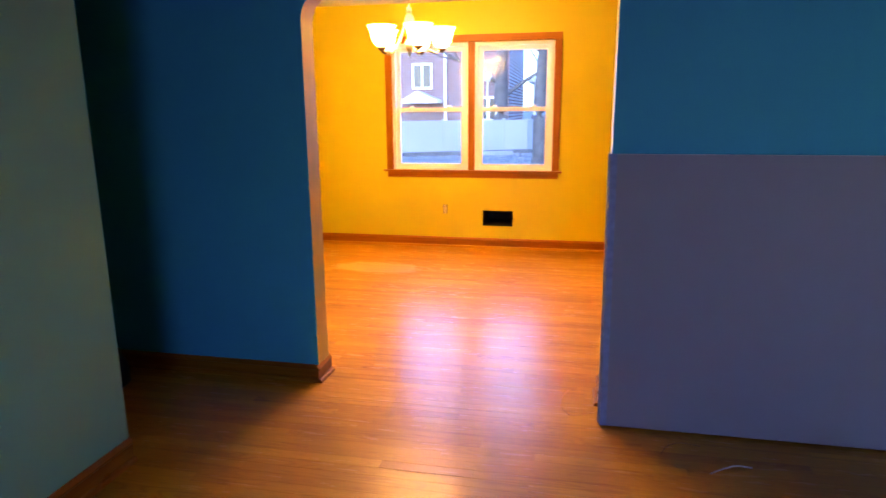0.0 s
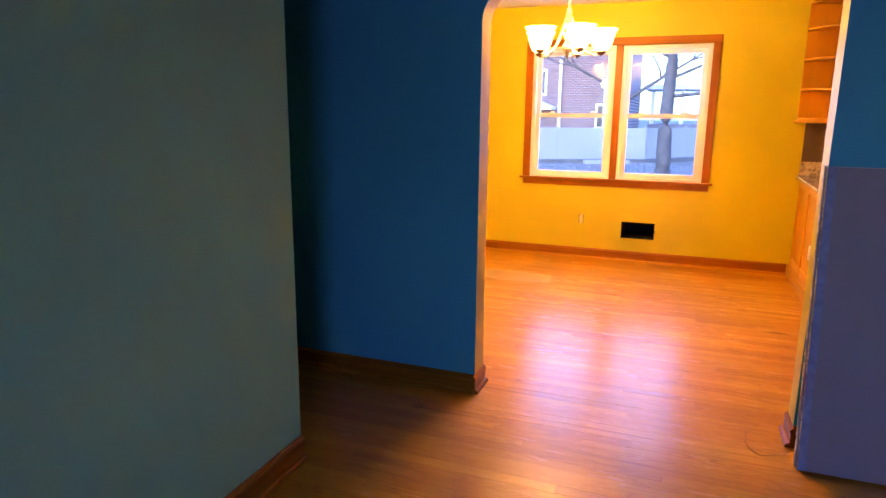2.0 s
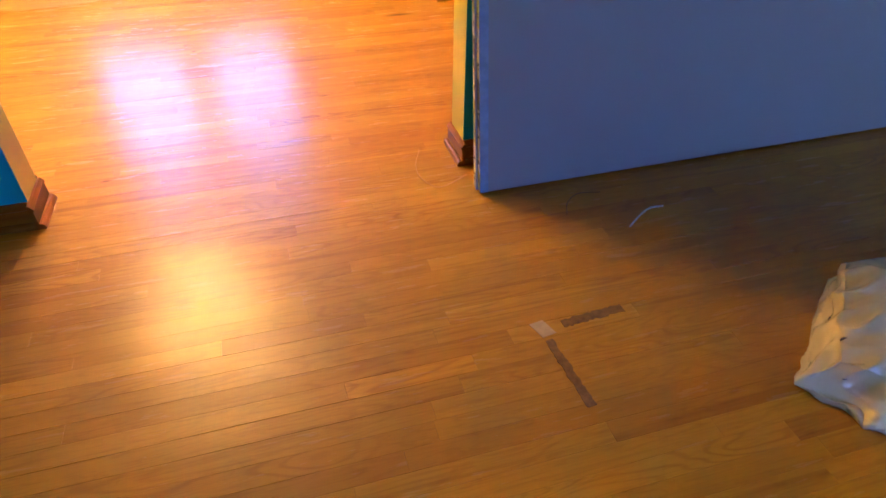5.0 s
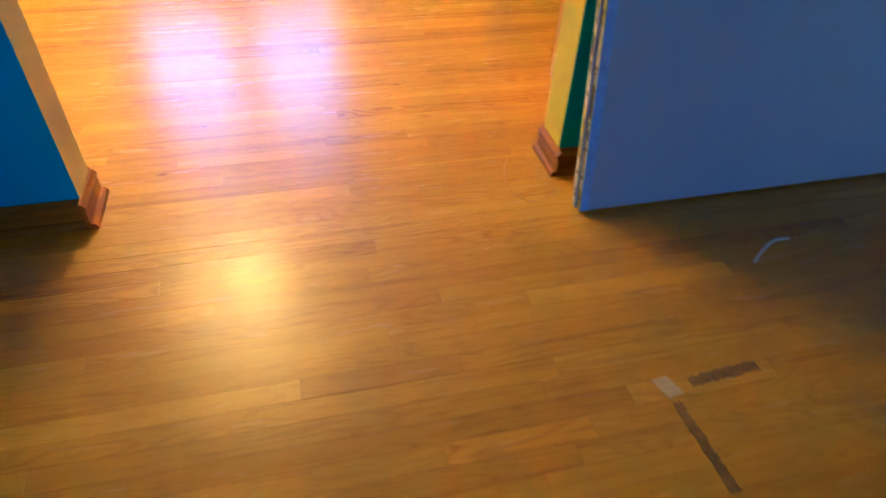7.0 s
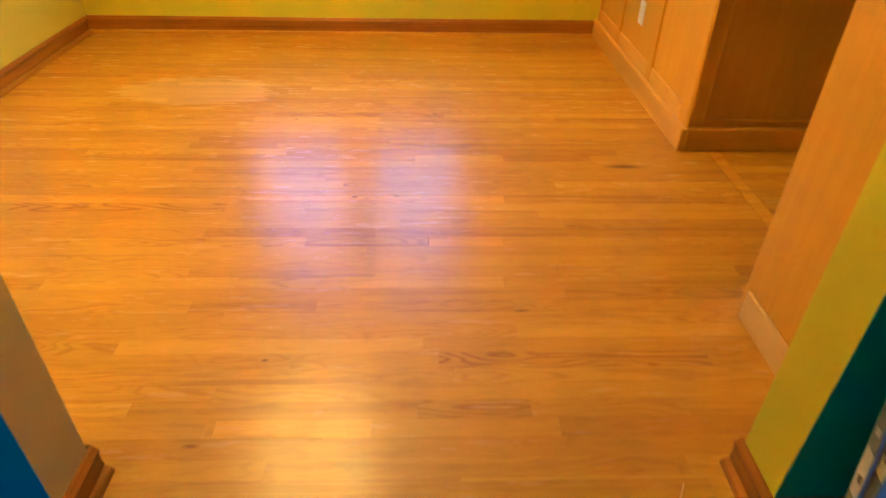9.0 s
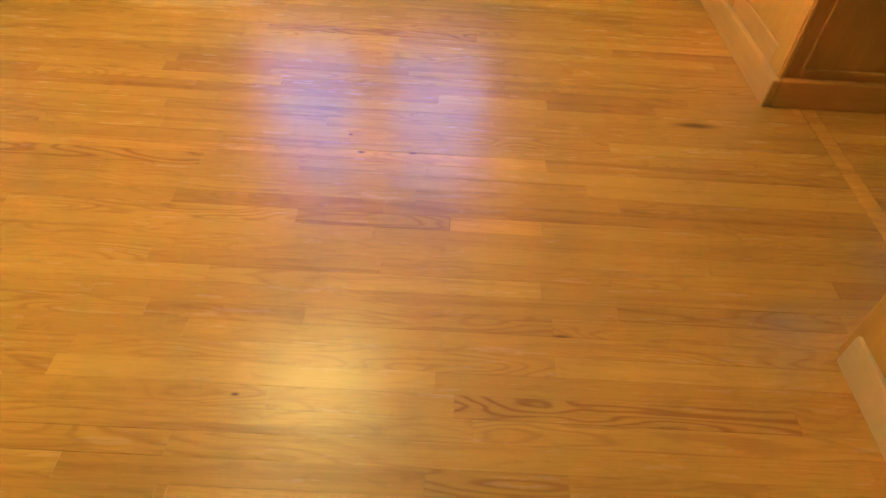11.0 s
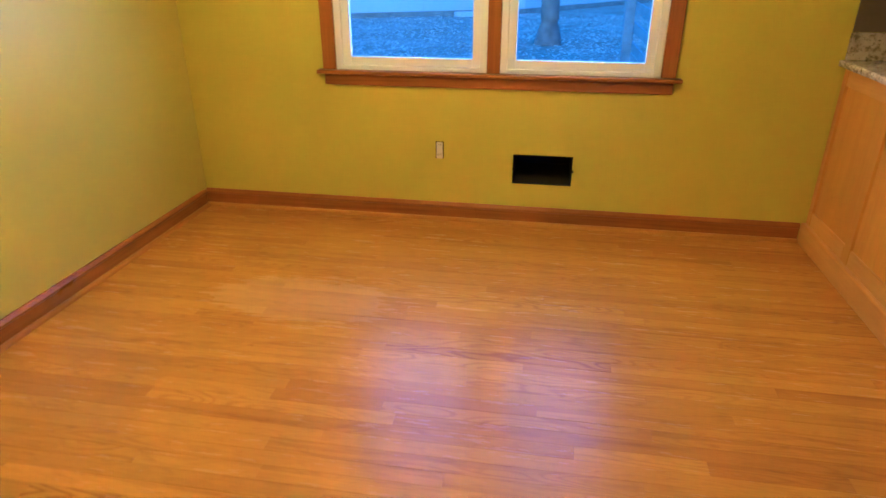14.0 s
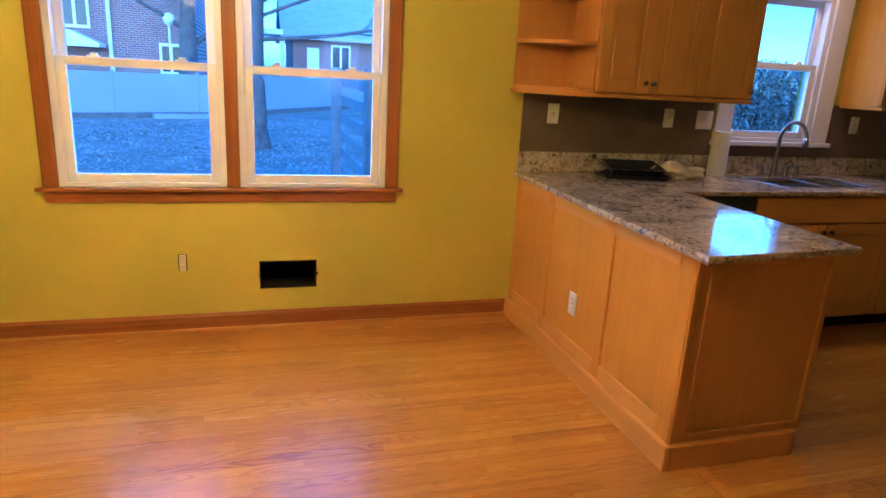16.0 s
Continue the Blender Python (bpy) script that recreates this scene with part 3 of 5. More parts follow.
part("mullion", box(-0.998, -0.932, WY - 0.018, WY + 0.11, 0.806, 2.06, 0.005), M_TRIM_Z, win, "stained wooden mullion")
part("casing", casing(-1.855, -1.785, 0.806, 2.06, WY), M_TRIM_Z, win, "stained wooden casing")
part("casing", casing(-0.155, -0.085, 0.806, 2.06, WY), M_TRIM_Z, win, "stained wooden casing")
part("casing", casing(-1.855, -0.085, 2.06, 2.128, WY), M_TRIM, win, "stained wooden head casing")
part("window_sill", box(-1.885, -0.055, WY - 0.045, WY + 0.014, 0.786, 0.8055, 0.006), M_TRIM, win, "stained wooden stool")
part("apron", box(-1.85, -0.09, WY - 0.018, WY, 0.728, 0.785, 0.005), M_TRIM, win, "stained wooden apron")
settle(win)

kwin = thing("window_2", (2.41, WY, 1.13), "white double-hung kitchen window in white casing", "window", kind="structure")
double_hung(kwin, 2.06, 2.76, 1.13, 2.06, WY, 1.61)
for a in ((1.98, 2.058, 1.13, 2.14), (2.762, 2.90, 1.13, 2.14), (2.058, 2.762, 2.062, 2.14)):
    part("casing", box(a[0], a[1], WY - 0.02, WY, a[2], a[3], 0.004), M_WHITE, kwin, "white painted casing")
part("window_sill", box(1.96, 2.92, WY - 0.045, WY + 0.012, 1.10, 1.128, 0.005), M_WHITE, kwin, "white painted sill")
settle(kwin)

swin = thing("window_3", (1.1, -4.0, 0.9), "plain white living room window", "window", kind="structure")
b = bmesh.new()
for a in ((0.45, 0.50, 0.9, 2.15), (1.70, 1.75, 0.9, 2.15), (0.50, 1.70, 0.9, 0.95), (0.50, 1.70, 2.10, 2.15), (0.50, 1.70, 1.50, 1.54)):
    box(a[0], a[1], -4.10, -4.02, a[2], a[3], bm=b)
part("window_frame", b, M_WHITE, swin)
settle(swin)


# ---- outlets ----
def receptacle(at, normal_turn, plate, label, dark=False):
    """A duplex outlet; normal_turn turns its face from -y."""
    e = thing("wall_outlet", at, label, "outlet", turn=normal_turn)
    if plate:
        part("cover_plate", box(-0.036, 0.036, -0.007, 0.0, -0.058, 0.058, 0.003), M_PLATE, e, "white cover plate")
    else:
        # no gap is cut; its shade is a near-black plate behind the sockets
        part("outlet_box", box(-0.022, 0.022, -0.003, 0.0, -0.046, 0.046), M_RECESS_SHADE, e, "gap round the outlet box with its shade painted near-black")
    for z in (-0.027, 0.027):
        part("socket", box(-0.017, 0.017, -0.011, -0.004, z - 0.018, z + 0.018, 0.004), M_PLATE if plate else M_IVORY, e)
        for x in (-0.0065, 0.0065):
            part("slot", box(x - 0.0012, x + 0.0012, -0.0122, -0.0105, z, z + 0.008), M_INK if not plate else M_EDGE, e)
    part("screw" if plate else "yoke", box(-0.005, 0.005, -0.010, -0.004, -0.006, 0.006, 0.002) if plate else box(-0.017, 0.017, -0.0085, -0.002, -0.041, 0.041, 0.003), M_NICKEL if plate else M_IVORY, e)
    return e


receptacle((-1.240, WY, 0.397), 0, False, "ivory outlet without its cover plate in yellow wall")
receptacle((LEFT, 4.86, 0.386), 90, False, "ivory outlet without its cover plate in satin yellow wall")
receptacle((-1.69, 1.112, 0.312), 90, False, "bare outlet in a ragged dark hole in the grey wall")

def plaster_hole(y, z):
    rng = random.Random(4)
    pts = [(y + (0.029 + rng.uniform(-0.006, 0.012)) * math.cos(2 * math.pi * i / 18), z + (0.052 + rng.uniform(-0.008, 0.014)) * math.sin(2 * math.pi * i / 18)) for i in range(18)]
    # near-black slab laid on the plaster; the hole's inner shade is its colour
    return tagged(part("plaster_hole", extruded(pts, "x", -1.6898, -1.6888), M_RECESS_SHADE), "ragged hole round an outlet in grey plaster, its shade painted near-black", "hole")


plaster_hole(1.097, 0.316)

# ---- chandelier ----
CX, CY = -1.15, 4.66
lamp = thing("chandelier", (CX, CY, CEIL), "lit five-arm brass chandelier with frosted glass bowl shades", "chandelier")
part("canopy", lathe([(0.0, 0.0), (0.065, 0.0), (0.062, -0.012), (0.03, -0.03), (0.012, -0.036), (0.0, -0.036)][::-1], 24), M_NICKEL, lamp, smooth=True)
part("stem", lathe([(0.006, -0.03), (0.006, -0.30), (0.018, -0.31), (0.022, -0.34), (0.012, -0.38), (0.012, -0.52), (0.030, -0.545), (0.034, -0.575), (0.016, -0.61), (0.010, -0.64), (0.0, -0.66)][::-1], 16), M_NICKEL, lamp, smooth=True)
for i in range(5):
    a = radians(72 * i + 12)
    ca, sa = math.cos(a), math.sin(a)
    pts = curve_points([(0.02 * ca, 0.02 * sa, -0.36), (0.05 * ca, 0.05 * sa, -0.45), (0.11 * ca, 0.11 * sa, -0.575), (0.185 * ca, 0.185 * sa, -0.62), (0.235 * ca, 0.235 * sa, -0.605)], 6)
    arm = part("arm", tube(pts, 0.008, 8), M_NICKEL, lamp, smooth=True)
    sx, sy, sz = 0.235 * ca, 0.235 * sa, -0.605
    part("cup", lathe([(0.0, -0.018), (0.012, -0.014), (0.03, 0.0), (0.034, 0.012), (0.02, 0.016)], 20, (sx, sy, sz)), M_BRONZE, arm, "dark cup under the shade", smooth=True)
    prof = [(0.030, 0.014), (0.052, 0.03), (0.070, 0.06), (0.080, 0.10), (0.090, 0.135), (0.106, 0.158), (0.103, 0.160), (0.087, 0.136), (0.077, 0.10), (0.067, 0.062), (0.049, 0.034), (0.026, 0.02)]
    part("shade", lathe(prof, 28, (sx, sy, sz)), M_SHADE, arm, "frosted glass bowl shade", smooth=True)
    part("bulb", lathe([(0.0, 0.022), (0.011, 0.024), (0.013, 0.045), (0.024, 0.075), (0.026, 0.092), (0.018, 0.11), (0.0, 0.118)], 16, (sx, sy, sz)), M_BULB, arm, "glowing bulb", smooth=True)
    light = bpy.data.lights.new("bulb_light", "POINT")
    light.energy, light.color, light.shadow_soft_size = BULB_WATTS, BULB_COLOR, 0.07
    new("bulb_light", light).location = (CX + sx, CY + sy, CEIL + sz + 0.135)

# ---- kitchen ----
PX0, PX1 = 0.655, 1.30   # peninsula body
PY0 = 4.715


pen = thing("kitchen_peninsula", (0.96, 5.5, 0), "honey maple peninsula cabinet with recessed panels", "cabinet")
part("body", box(PX0 + 0.022, PX1 - 0.01, PY0 + 0.022, WY - 0.004, 0.10, 0.879), M_MAPLE, pen)
# dining side: stiles, rails, three flat panels
YS = [(PY0 + 0.0, 4.80), (5.262, 5.322), (5.872, 5.932), (6.33, WY - 0.004)]
for y0, y1 in YS:
    part("stile", box(PX0, PX0 + 0.02, y0, y1, 0.10, 0.879, 0.003), M_MAPLE, pen)
for z0, z1 in ((0.10, 0.178), (0.80, 0.879)):
    for (p, q) in zip(YS, YS[1:]):
        part("rail", box(PX0 + 0.0005, PX0 + 0.0195, p[1], q[0], z0, z1, 0.003), M_MAPLE_Y, pen)
for (p, q) in zip(YS, YS[1:]):
    part("panel", box(PX0 + 0.011, PX0 + 0.021, p[1], q[0], 0.178, 0.80), M_MAPLE, pen)
# end face: stiles, rails, a flat panel inside a raised bead
EX0, EX1, EZ0, EZ1 = PX0 + 0.072, PX1 - 0.022, 0.134, 0.826
for x0, x1 in ((PX0 + 0.021, EX0), (EX1, PX1)):
    part("stile", box(x0, x1, PY0, PY0 + 0.02, 0.10, 0.879, 0.003), M_MAPLE, pen)
for z0, z1 in ((0.10, EZ0), (EZ1, 0.879)):
    part("rail", box(EX0, EX1, PY0 + 0.0005, PY0 + 0.0195, z0, z1, 0.003), M_MAPLE_X, pen)
part("panel", box(EX0, EX1, PY0 + 0.010, PY0 + 0.021, EZ0, EZ1), M_MAPLE, pen)
for x0, x1, z0, z1 in ((EX0 - 0.002, EX0 + 0.009, EZ0, EZ1), (EX1 - 0.009, EX1 + 0.002, EZ0, EZ1), (EX0 + 0.009, EX1 - 0.009, EZ0 - 0.002, EZ0 + 0.009)):
    part("bead", box(x0, x1, PY0 - 0.006, PY0 + 0.0098, z0, z1, 0.003), M_MAPLE, pen, "rounded maple bead")
part("corner_bead", box(PX0 + 0.004, PX0 + 0.020, PY0 - 0.009, PY0 + 0.004, 0.105, 0.879, 0.004), M_MAPLE, pen)
part("plinth", box(0.632, PX0 + 0.004, 4.688, WY - 0.004, 0.0, 0.108, 0.006), M_MAPLE_Y, pen, "maple skirting board")
part("plinth", box(PX0 + 0.004, PX1 - 0.045, 4.688, PY0 + 0.004, 0.0, 0.108, 0.006), M_MAPLE_X, pen, "maple skirting board")
# the shade under the peninsula is painted onto this board
part("toe_kick", box(PX0 + 0.1, PX1 - 0.06, PY0 + 0.03, 5.7, 0.0, 0.10), M_RECESS_SHADE, pen, "recessed toe kick with its shade painted near-black")
settle(pen)
receptacle((PX0 + 0.011, 5.575, 0.366), -90, True, "white outlet plate on the maple peninsula panel")


def rough_slab(outline, z0, z1, seed):
    """Stone slab with a chiselled edge."""
    rng = random.Random(seed)
    pts = []
    for i, p in enumerate(outline):
        q = outline[(i + 1) % len(outline)]
        d = math.dist(p, q)
        k = max(1, int(d / 0.035))
        for j in range(k):
            t = j / k
            pts.append((p[0] + (q[0] - p[0]) * t, p[1] + (q[1] - p[1]) * t))
    m = bmesh.new()
    levels = [(z1, -0.006), (z1 - 0.004, 0.0), ((z0 + z1) / 2, 0.0), (z0 + 0.003, -0.004), (z0, -0.01)]
    cx = sum(p[0] for p in pts) / len(pts)
    cy = sum(p[1] for p in pts) / len(pts)
    rings = []
    for z, off in levels:
        ring = []
        for i, p in enumerate(pts):
            a, c = pts[i - 1], pts[(i + 1) % len(pts)]
            nx, ny = c[1] - a[1], a[0] - c[0]
            nl = math.hypot(nx, ny) or 1
            o = off + (rng.uniform(-0.003, 0.003) if z < z1 else 0)
            ring.append(m.verts.new((p[0] + nx / nl * o, p[1] + ny / nl * o, z)))
        rings.append(ring)
    for r0, r1 in zip(rings, rings[1:]):
        for i in range(len(r0)):
            k = (i + 1) % len(r0)
            m.faces.new((r0[i], r0[k], r1[k], r1[i]))
    m.faces.new(rings[0])
    m.faces.new(rings[-1][::-1])
    return m


SINK = (2.13, 2.80, 5.86, 6.21)
top = thing("worktop", (1.0, 6.0, 0.88), "polished speckled granite L-shaped worktop with chiselled edge", "worktop")
part("slab", rough_slab([(0.572, 4.562), (1.295, 4.625), (1.335, 5.735), (SINK[0], 5.735), (SINK[0], WY - 0.003), (0.62, WY - 0.003)], 0.88, 0.91, 3), M_GRANITE, top)
part("slab", rough_slab([(SINK[0] + 0.0005, 5.735), (SINK[1], 5.735), (SINK[1], SINK[2]), (SINK[0] + 0.0005, SINK[2])], 0.88, 0.91, 4), M_GRANITE, top)
part("slab", rough_slab([(SINK[0] + 0.0005, SINK[3]), (SINK[1], SINK[3]), (SINK[1], WY - 0.003), (SINK[0] + 0.0005, WY - 0.003)], 0.88, 0.91, 5), M_GRANITE, top)
part("slab", rough_slab([(SINK[1] + 0.0005, 5.735), (RIGHT, 5.735), (RIGHT, WY - 0.003), (SINK[1] + 0.0005, WY - 0.003)], 0.88, 0.91, 6), M_GRANITE, top)
part("upstand", box(0.64, RIGHT, WY - 0.024, WY - 0.003, 0.911, 1.03, 0.003), M_GRANITE, top, "granite upstand")
settle(top)
for x0, x1, z1 in ((0.645, 1.96, 1.384), (1.96, 2.92, 1.098), (2.92, RIGHT, 1.384)):
    structure("backsplash", box(x0, x1, WY - 0.010, WY - 0.001, 1.031, z1), M_SLATE, "dark grey-brown slate backsplash", "backsplash")
for x, lab in ((0.838, "white outlet plate on the slate backsplash"), (1.63, "white outlet plate on the slate backsplash"), (3.12, "white outlet plate on the slate backsplash")):
    receptacle((x, WY - 0.010, 1.255), 0, True, lab)
sw = thing("light_switch", (1.895, WY - 0.010, 1.252), "white double switch plate on the slate backsplash", "switch")
part("cover_plate", box(-0.06, 0.06, -0.007, 0, -0.058, 0.058, 0.003), M_PLATE, sw)
for x in (-0.024, 0.024):
    part("toggle", box(x - 0.005, x + 0.005, -0.018, -0.006, -0.012, 0.012, 0.002), M_PLATE, sw)


def cabinet_door(x0, x1, z0, z1, y, parent, knob, raised=True):
    """Framed door with a raised panel, its face at y, looking to -y."""
    d = part("door", box(x0, x1, y + 0.006, y + 0.02, z0, z1), M_MAPLE, parent)
    s = 0.062
    for a, m in (((x0, x0 + s, z0, z1), M_MAPLE), ((x1 - s, x1, z0, z1), M_MAPLE), ((x0 + s, x1 - s, z0, z0 + s), M_MAPLE_X), ((x0 + s, x1 - s, z1 - s, z1), M_MAPLE_X)):
        part("door_frame", box(a[0], a[1], y, y + 0.0065, a[2], a[3], 0.0025), m, d)
    if raised:
        part("raised_panel", box(x0 + s + 0.018, x1 - s - 0.018, y + 0.001, y + 0.0065, z0 + s + 0.018, z1 - s - 0.018, 0.004), M_MAPLE, d)
    if knob:
        k = lathe([(0.0, 0.0), (0.006, 0.0), (0.006, 0.012), (0.014, 0.018), (0.014, 0.024), (0.0, 0.028)], 14)
        for v in k.verts:
            v.co = (knob[0] + v.co.x, y - v.co.z, knob[1] + v.co.y)
        part("knob", k, M_BRONZE, d, "dark bronze knob", smooth=True)
    return d


UZ0, UZ1, UY = 1.39, 2.36, 6.065


def upper_cabinet(x0, x1, doors, label):
    e = thing("wall_cabinet", ((x0 + x1) / 2, WY - 0.15, UZ0), label, "cabinet", "upper kitchen cabinets")
    part("body", box(x0, x1, UY + 0.021, WY - 0.003, UZ0, UZ1, 0.001), M_MAPLE, e)
    for a, c, knob in doors:
        cabinet_door(a + 0.002, c - 0.002, UZ0 + 0.008, UZ1 - 0.004, UY, e, knob)
    part("light_rail", box(x0, x1, UY - 0.012, WY - 0.012, UZ0 - 0.022, UZ0 - 0.0005, 0.004), M_MAPLE_X, e, "maple moulding under the cabinet")
    settle(e)
    return e


upper_cabinet(0.932, 1.565, [(0.932, 1.25, (1.225, 1.455)), (1.25, 1.565, (1.275, 1.455))], "honey maple wall cabinet with two raised-panel doors")
upper_cabinet(1.566, 1.958, [(1.566, 1.958, (1.93, 1.44))], "honey maple wall cabinet with one raised-panel door")
upper_cabinet(2.955, 3.40, [(2.955, 3.40, (2.985, 1.455))], "honey maple wall cabinet with one raised-panel door")
upper_cabinet(3.401, 4.0, [(3.401, 3.7, None), (3.7, 4.0, None)], "honey maple wall cabinet with two raised-panel doors")

# open quarter-round shelves at the cabinet's end
rack = thing("corner_shelf", (0.93, WY - 0.1, UZ0), "open maple end shelf with quarter-round boards", "shelf")
part("back_panel", box(0.575, 0.931, WY - 0.012, WY - 0.003, UZ0, UZ1), M_MAPLE, rack)
part("side_panel", box(0.921, 0.9315, UY + 0.021, WY - 0.0125, UZ0, UZ1), M_MAPLE, rack)
for i, z in enumerate((1.390, 1.636, 1.882, 2.128, 2.340)):
    r = 0.300
    arc = [(0.9205, WY - 0.0125)] + [(0.9205 - r * 1.15 * math.sin(radians(t)), WY - 0.0125 - r * math.cos(radians(t))) for t in range(0, 91, 9)]
    part("shelf_board", extruded(arc, "z", z, z + 0.019), M_MAPLE_X, rack)
arc = [(0.932, WY - 0.0125)] + [(0.932 - 0.378 * math.sin(radians(t)), WY - 0.0125 - 0.325 * math.cos(radians(t))) for t in range(0, 91, 9)]
part("light_rail", extruded(arc, "z", UZ0 - 0.022, UZ0 - 0.001), M_MAPLE_X, rack, "curved maple moulding")
settle(rack)


# base run along the window wall
def base_cabinet(x0, x1, kind, label):
    e = thing("base_cabinet", ((x0 + x1) / 2, 6.05, 0), label, "cabinet", "base kitchen cabinets")
    part("body", box(x0 + 0.001, x1 - 0.001, 5.785, WY - 0.004, 0.10, 0.63 if kind == "sink" else 0.879), M_MAPLE, e)
    if kind == "sink":
        part("front_frame", box(x0 + 0.001, x1 - 0.001, 5.785, 5.80, 0.63, 0.879), M_MAPLE, e)
        part("false_front", box(x0 + 0.003, x1 - 0.003, 5.764, 5.784, 0.715, 0.868, 0.003), M_MAPLE_X, e)
        mid = (x0 + x1) / 2
        cabinet_door(x0 + 0.003, mid - 0.002, 0.112, 0.705, 5.764, e, (mid - 0.03, 0.66))
        cabinet_door(mid + 0.002, x1 - 0.003, 0.112, 0.705, 5.764, e, (mid + 0.03, 0.66))
    else:
        part("drawer_front", box(x0 + 0.003, x1 - 0.003, 5.764, 5.784, 0.735, 0.868, 0.003), M_MAPLE_X, e)
        part("drawer_front", box(x0 + 0.003, x1 - 0.003, 5.764, 5.784, 0.43, 0.725, 0.003), M_MAPLE_X, e)
        part("drawer_front", box(x0 + 0.003, x1 - 0.003, 5.764, 5.784, 0.112, 0.42, 0.003), M_MAPLE_X, e)
    # recess shade below the doors is given as near-black colour
    part("toe_kick", box(x0 + 0.001, x1 - 0.001, 5.86, 5.88, 0.0, 0.10), M_RECESS_SHADE, e, "toe kick painted near-black for recess shade")
    settle(e)


base_cabinet(1.86, 2.94, "sink", "honey maple sink base cabinet with two doors")
base_cabinet(2.94, 3.5, "drawers", "honey maple base cabinet with three drawers")
base_cabinet(3.5, 4.2, "drawers", "honey maple base cabinet with three drawers")

dish = thing("dishwasher", (1.56, 6.0, 0), "dark stainless dishwasher under the granite worktop", "dishwasher")
part("body", box(1.30, 1.855, 5.79, WY - 0.01, 0.10, 0.873), M_BLACK, dish)
part("door", box(1.303, 1.852, 5.755, 5.789, 0.12, 0.79, 0.006), M_STEEL, dish, "stainless door")
part("control_strip", box(1.303, 1.852, 5.758, 5.789, 0.794, 0.870, 0.004), M_BLACK, dish, "black control strip")
# near-black colour paints the shade below the dishwasher door
part("toe_kick", box(1.303, 1.852, 5.86, 5.88, 0.0, 0.10), M_RECESS_SHADE, dish)
settle(dish)

sink = thing("sink", (2.46, 6.03, 0.70), "double-bowl stainless undermount sink", "sink")
for x0, x1 in ((2.135, 2.455), (2.475, 2.795)):
    b = bmesh.new()
    for a in ((x0, x0 + 0.008, 5.865, 6.205), (x1 - 0.008, x1, 5.865, 6.205), (x0 + 0.008, x1 - 0.008, 5.865, 5.873), (x0 + 0.008, x1 - 0.008, 6.197, 6.205)):
        box(a[0], a[1], a[2], a[3], 0.72, 0.878, bm=b)
    box(x0 + 0.008, x1 - 0.008, 5.873, 6.197, 0.72, 0.728, bm=b)
    bowl = part("bowl", b, M_STEEL, sink)
    part("drain", lathe([(0.0, 0.728), (0.04, 0.728), (0.04, 0.732), (0.02, 0.730), (0.0, 0.729)], 18, ((x0 + x1) / 2, 6.03, 0)), M_NICKEL, bowl, smooth=True)
b = bmesh.new()
for a in ((2.118, 2.137, 5.852, 6.218), (2.793, 2.812, 5.852, 6.218), (2.137, 2.793, 5.852, 5.868), (2.137, 2.793, 6.202, 6.218), (2.452, 2.478, 5.868, 6.202)):
    box(a[0], a[1], a[2], a[3], 0.904, 0.9135, 0.002, b)
part("rim", b, M_STEEL, sink, "bright steel rim")
settle(sink)

M_TAPWARE = metal("dull_gunmetal_grey", (0.24, 0.22, 0.22), 0.3)
tap = thing("kitchen_faucet", (2.44, 6.29, 0.91), "dull gunmetal gooseneck faucet with side handles", "faucet")
part("base", lathe([(0.0, 0.0), (0.030, 0.0), (0.030, 0.006), (0.020, 0.02), (0.016, 0.05), (0.018, 0.10), (0.013, 0.11), (0.0, 0.11)], 20), M_TAPWARE, tap, smooth=True)
part("spout", tube(curve_points([(0, 0, 0.10), (0, 0, 0.20), (0.004, -0.004, 0.28), (0.03, -0.04, 0.35), (0.065, -0.09, 0.345), (0.085, -0.12, 0.29), (0.088, -0.125, 0.25)], 8), 0.012, 12), M_TAPWARE, tap, smooth=True)
part("spray_head", lathe([(0.011, 0.0), (0.018, 0.004), (0.020, 0.03), (0.014, 0.06), (0.0, 0.06)], 16, (0.088, -0.125, 0.20)), M_TAPWARE, tap, smooth=True)
for dx in (-0.10, 0.10, 0.19):
    h = part("handle_base" if dx < 0.15 else "soap_pump", lathe([(0.0, 0.0), (0.024, 0.0), (0.022, 0.008), (0.013, 0.03), (0.015, 0.055), (0.008, 0.07), (0.0, 0.072)], 16, (dx, 0, 0)), M_TAPWARE, tap, smooth=True)
    part("lever", tube(curve_points([(dx, 0, 0.06), (dx + (0.03 if dx > 0 else -0.03), -0.012, 0.07), (dx + (0.065 if dx > 0 else -0.065), -0.03, 0.066)], 4), 0.006, 8), M_TAPWARE, h, smooth=True)

roll = thing("paper_towel_roll", (1.975, 6.28, 0.91), "white paper towel roll standing on granite", "paper towel")
part("roll", lathe([(0.020, 0.0), (0.054, 0.0), (0.056, 0.004), (0.056, 0.276), (0.054, 0.28), (0.020, 0.28), (0.019, 0.27)], 28), M_PAPER, roll, smooth=True)
part("core", lathe([(0.0, 0.262), (0.019, 0.264), (0.019, 0.278)], 16), M_TAPE, roll)


def tray(bm, w, d, h, lift):
    """Shallow tray with sloping sides."""
    outer = [(-w, -d), (w, -d), (w, d), (-w, d)]
    rings = []
    for k, z in ((0.86, 0.0), (1.0, h), (0.985, h), (0.85, 0.004)):
        rings.append([bm.verts.new((x * k, y * k, z + lift)) for x, y in outer])
    for r0, r1 in zip(rings, rings[1:]):
        for i in range(4):
            bm.faces.new((r0[i], r0[(i + 1) % 4], r1[(i + 1) % 4], r1[i]))
    bm.faces.new(rings[0][::-1])
    bm.faces.new(rings[-1])
    return bm


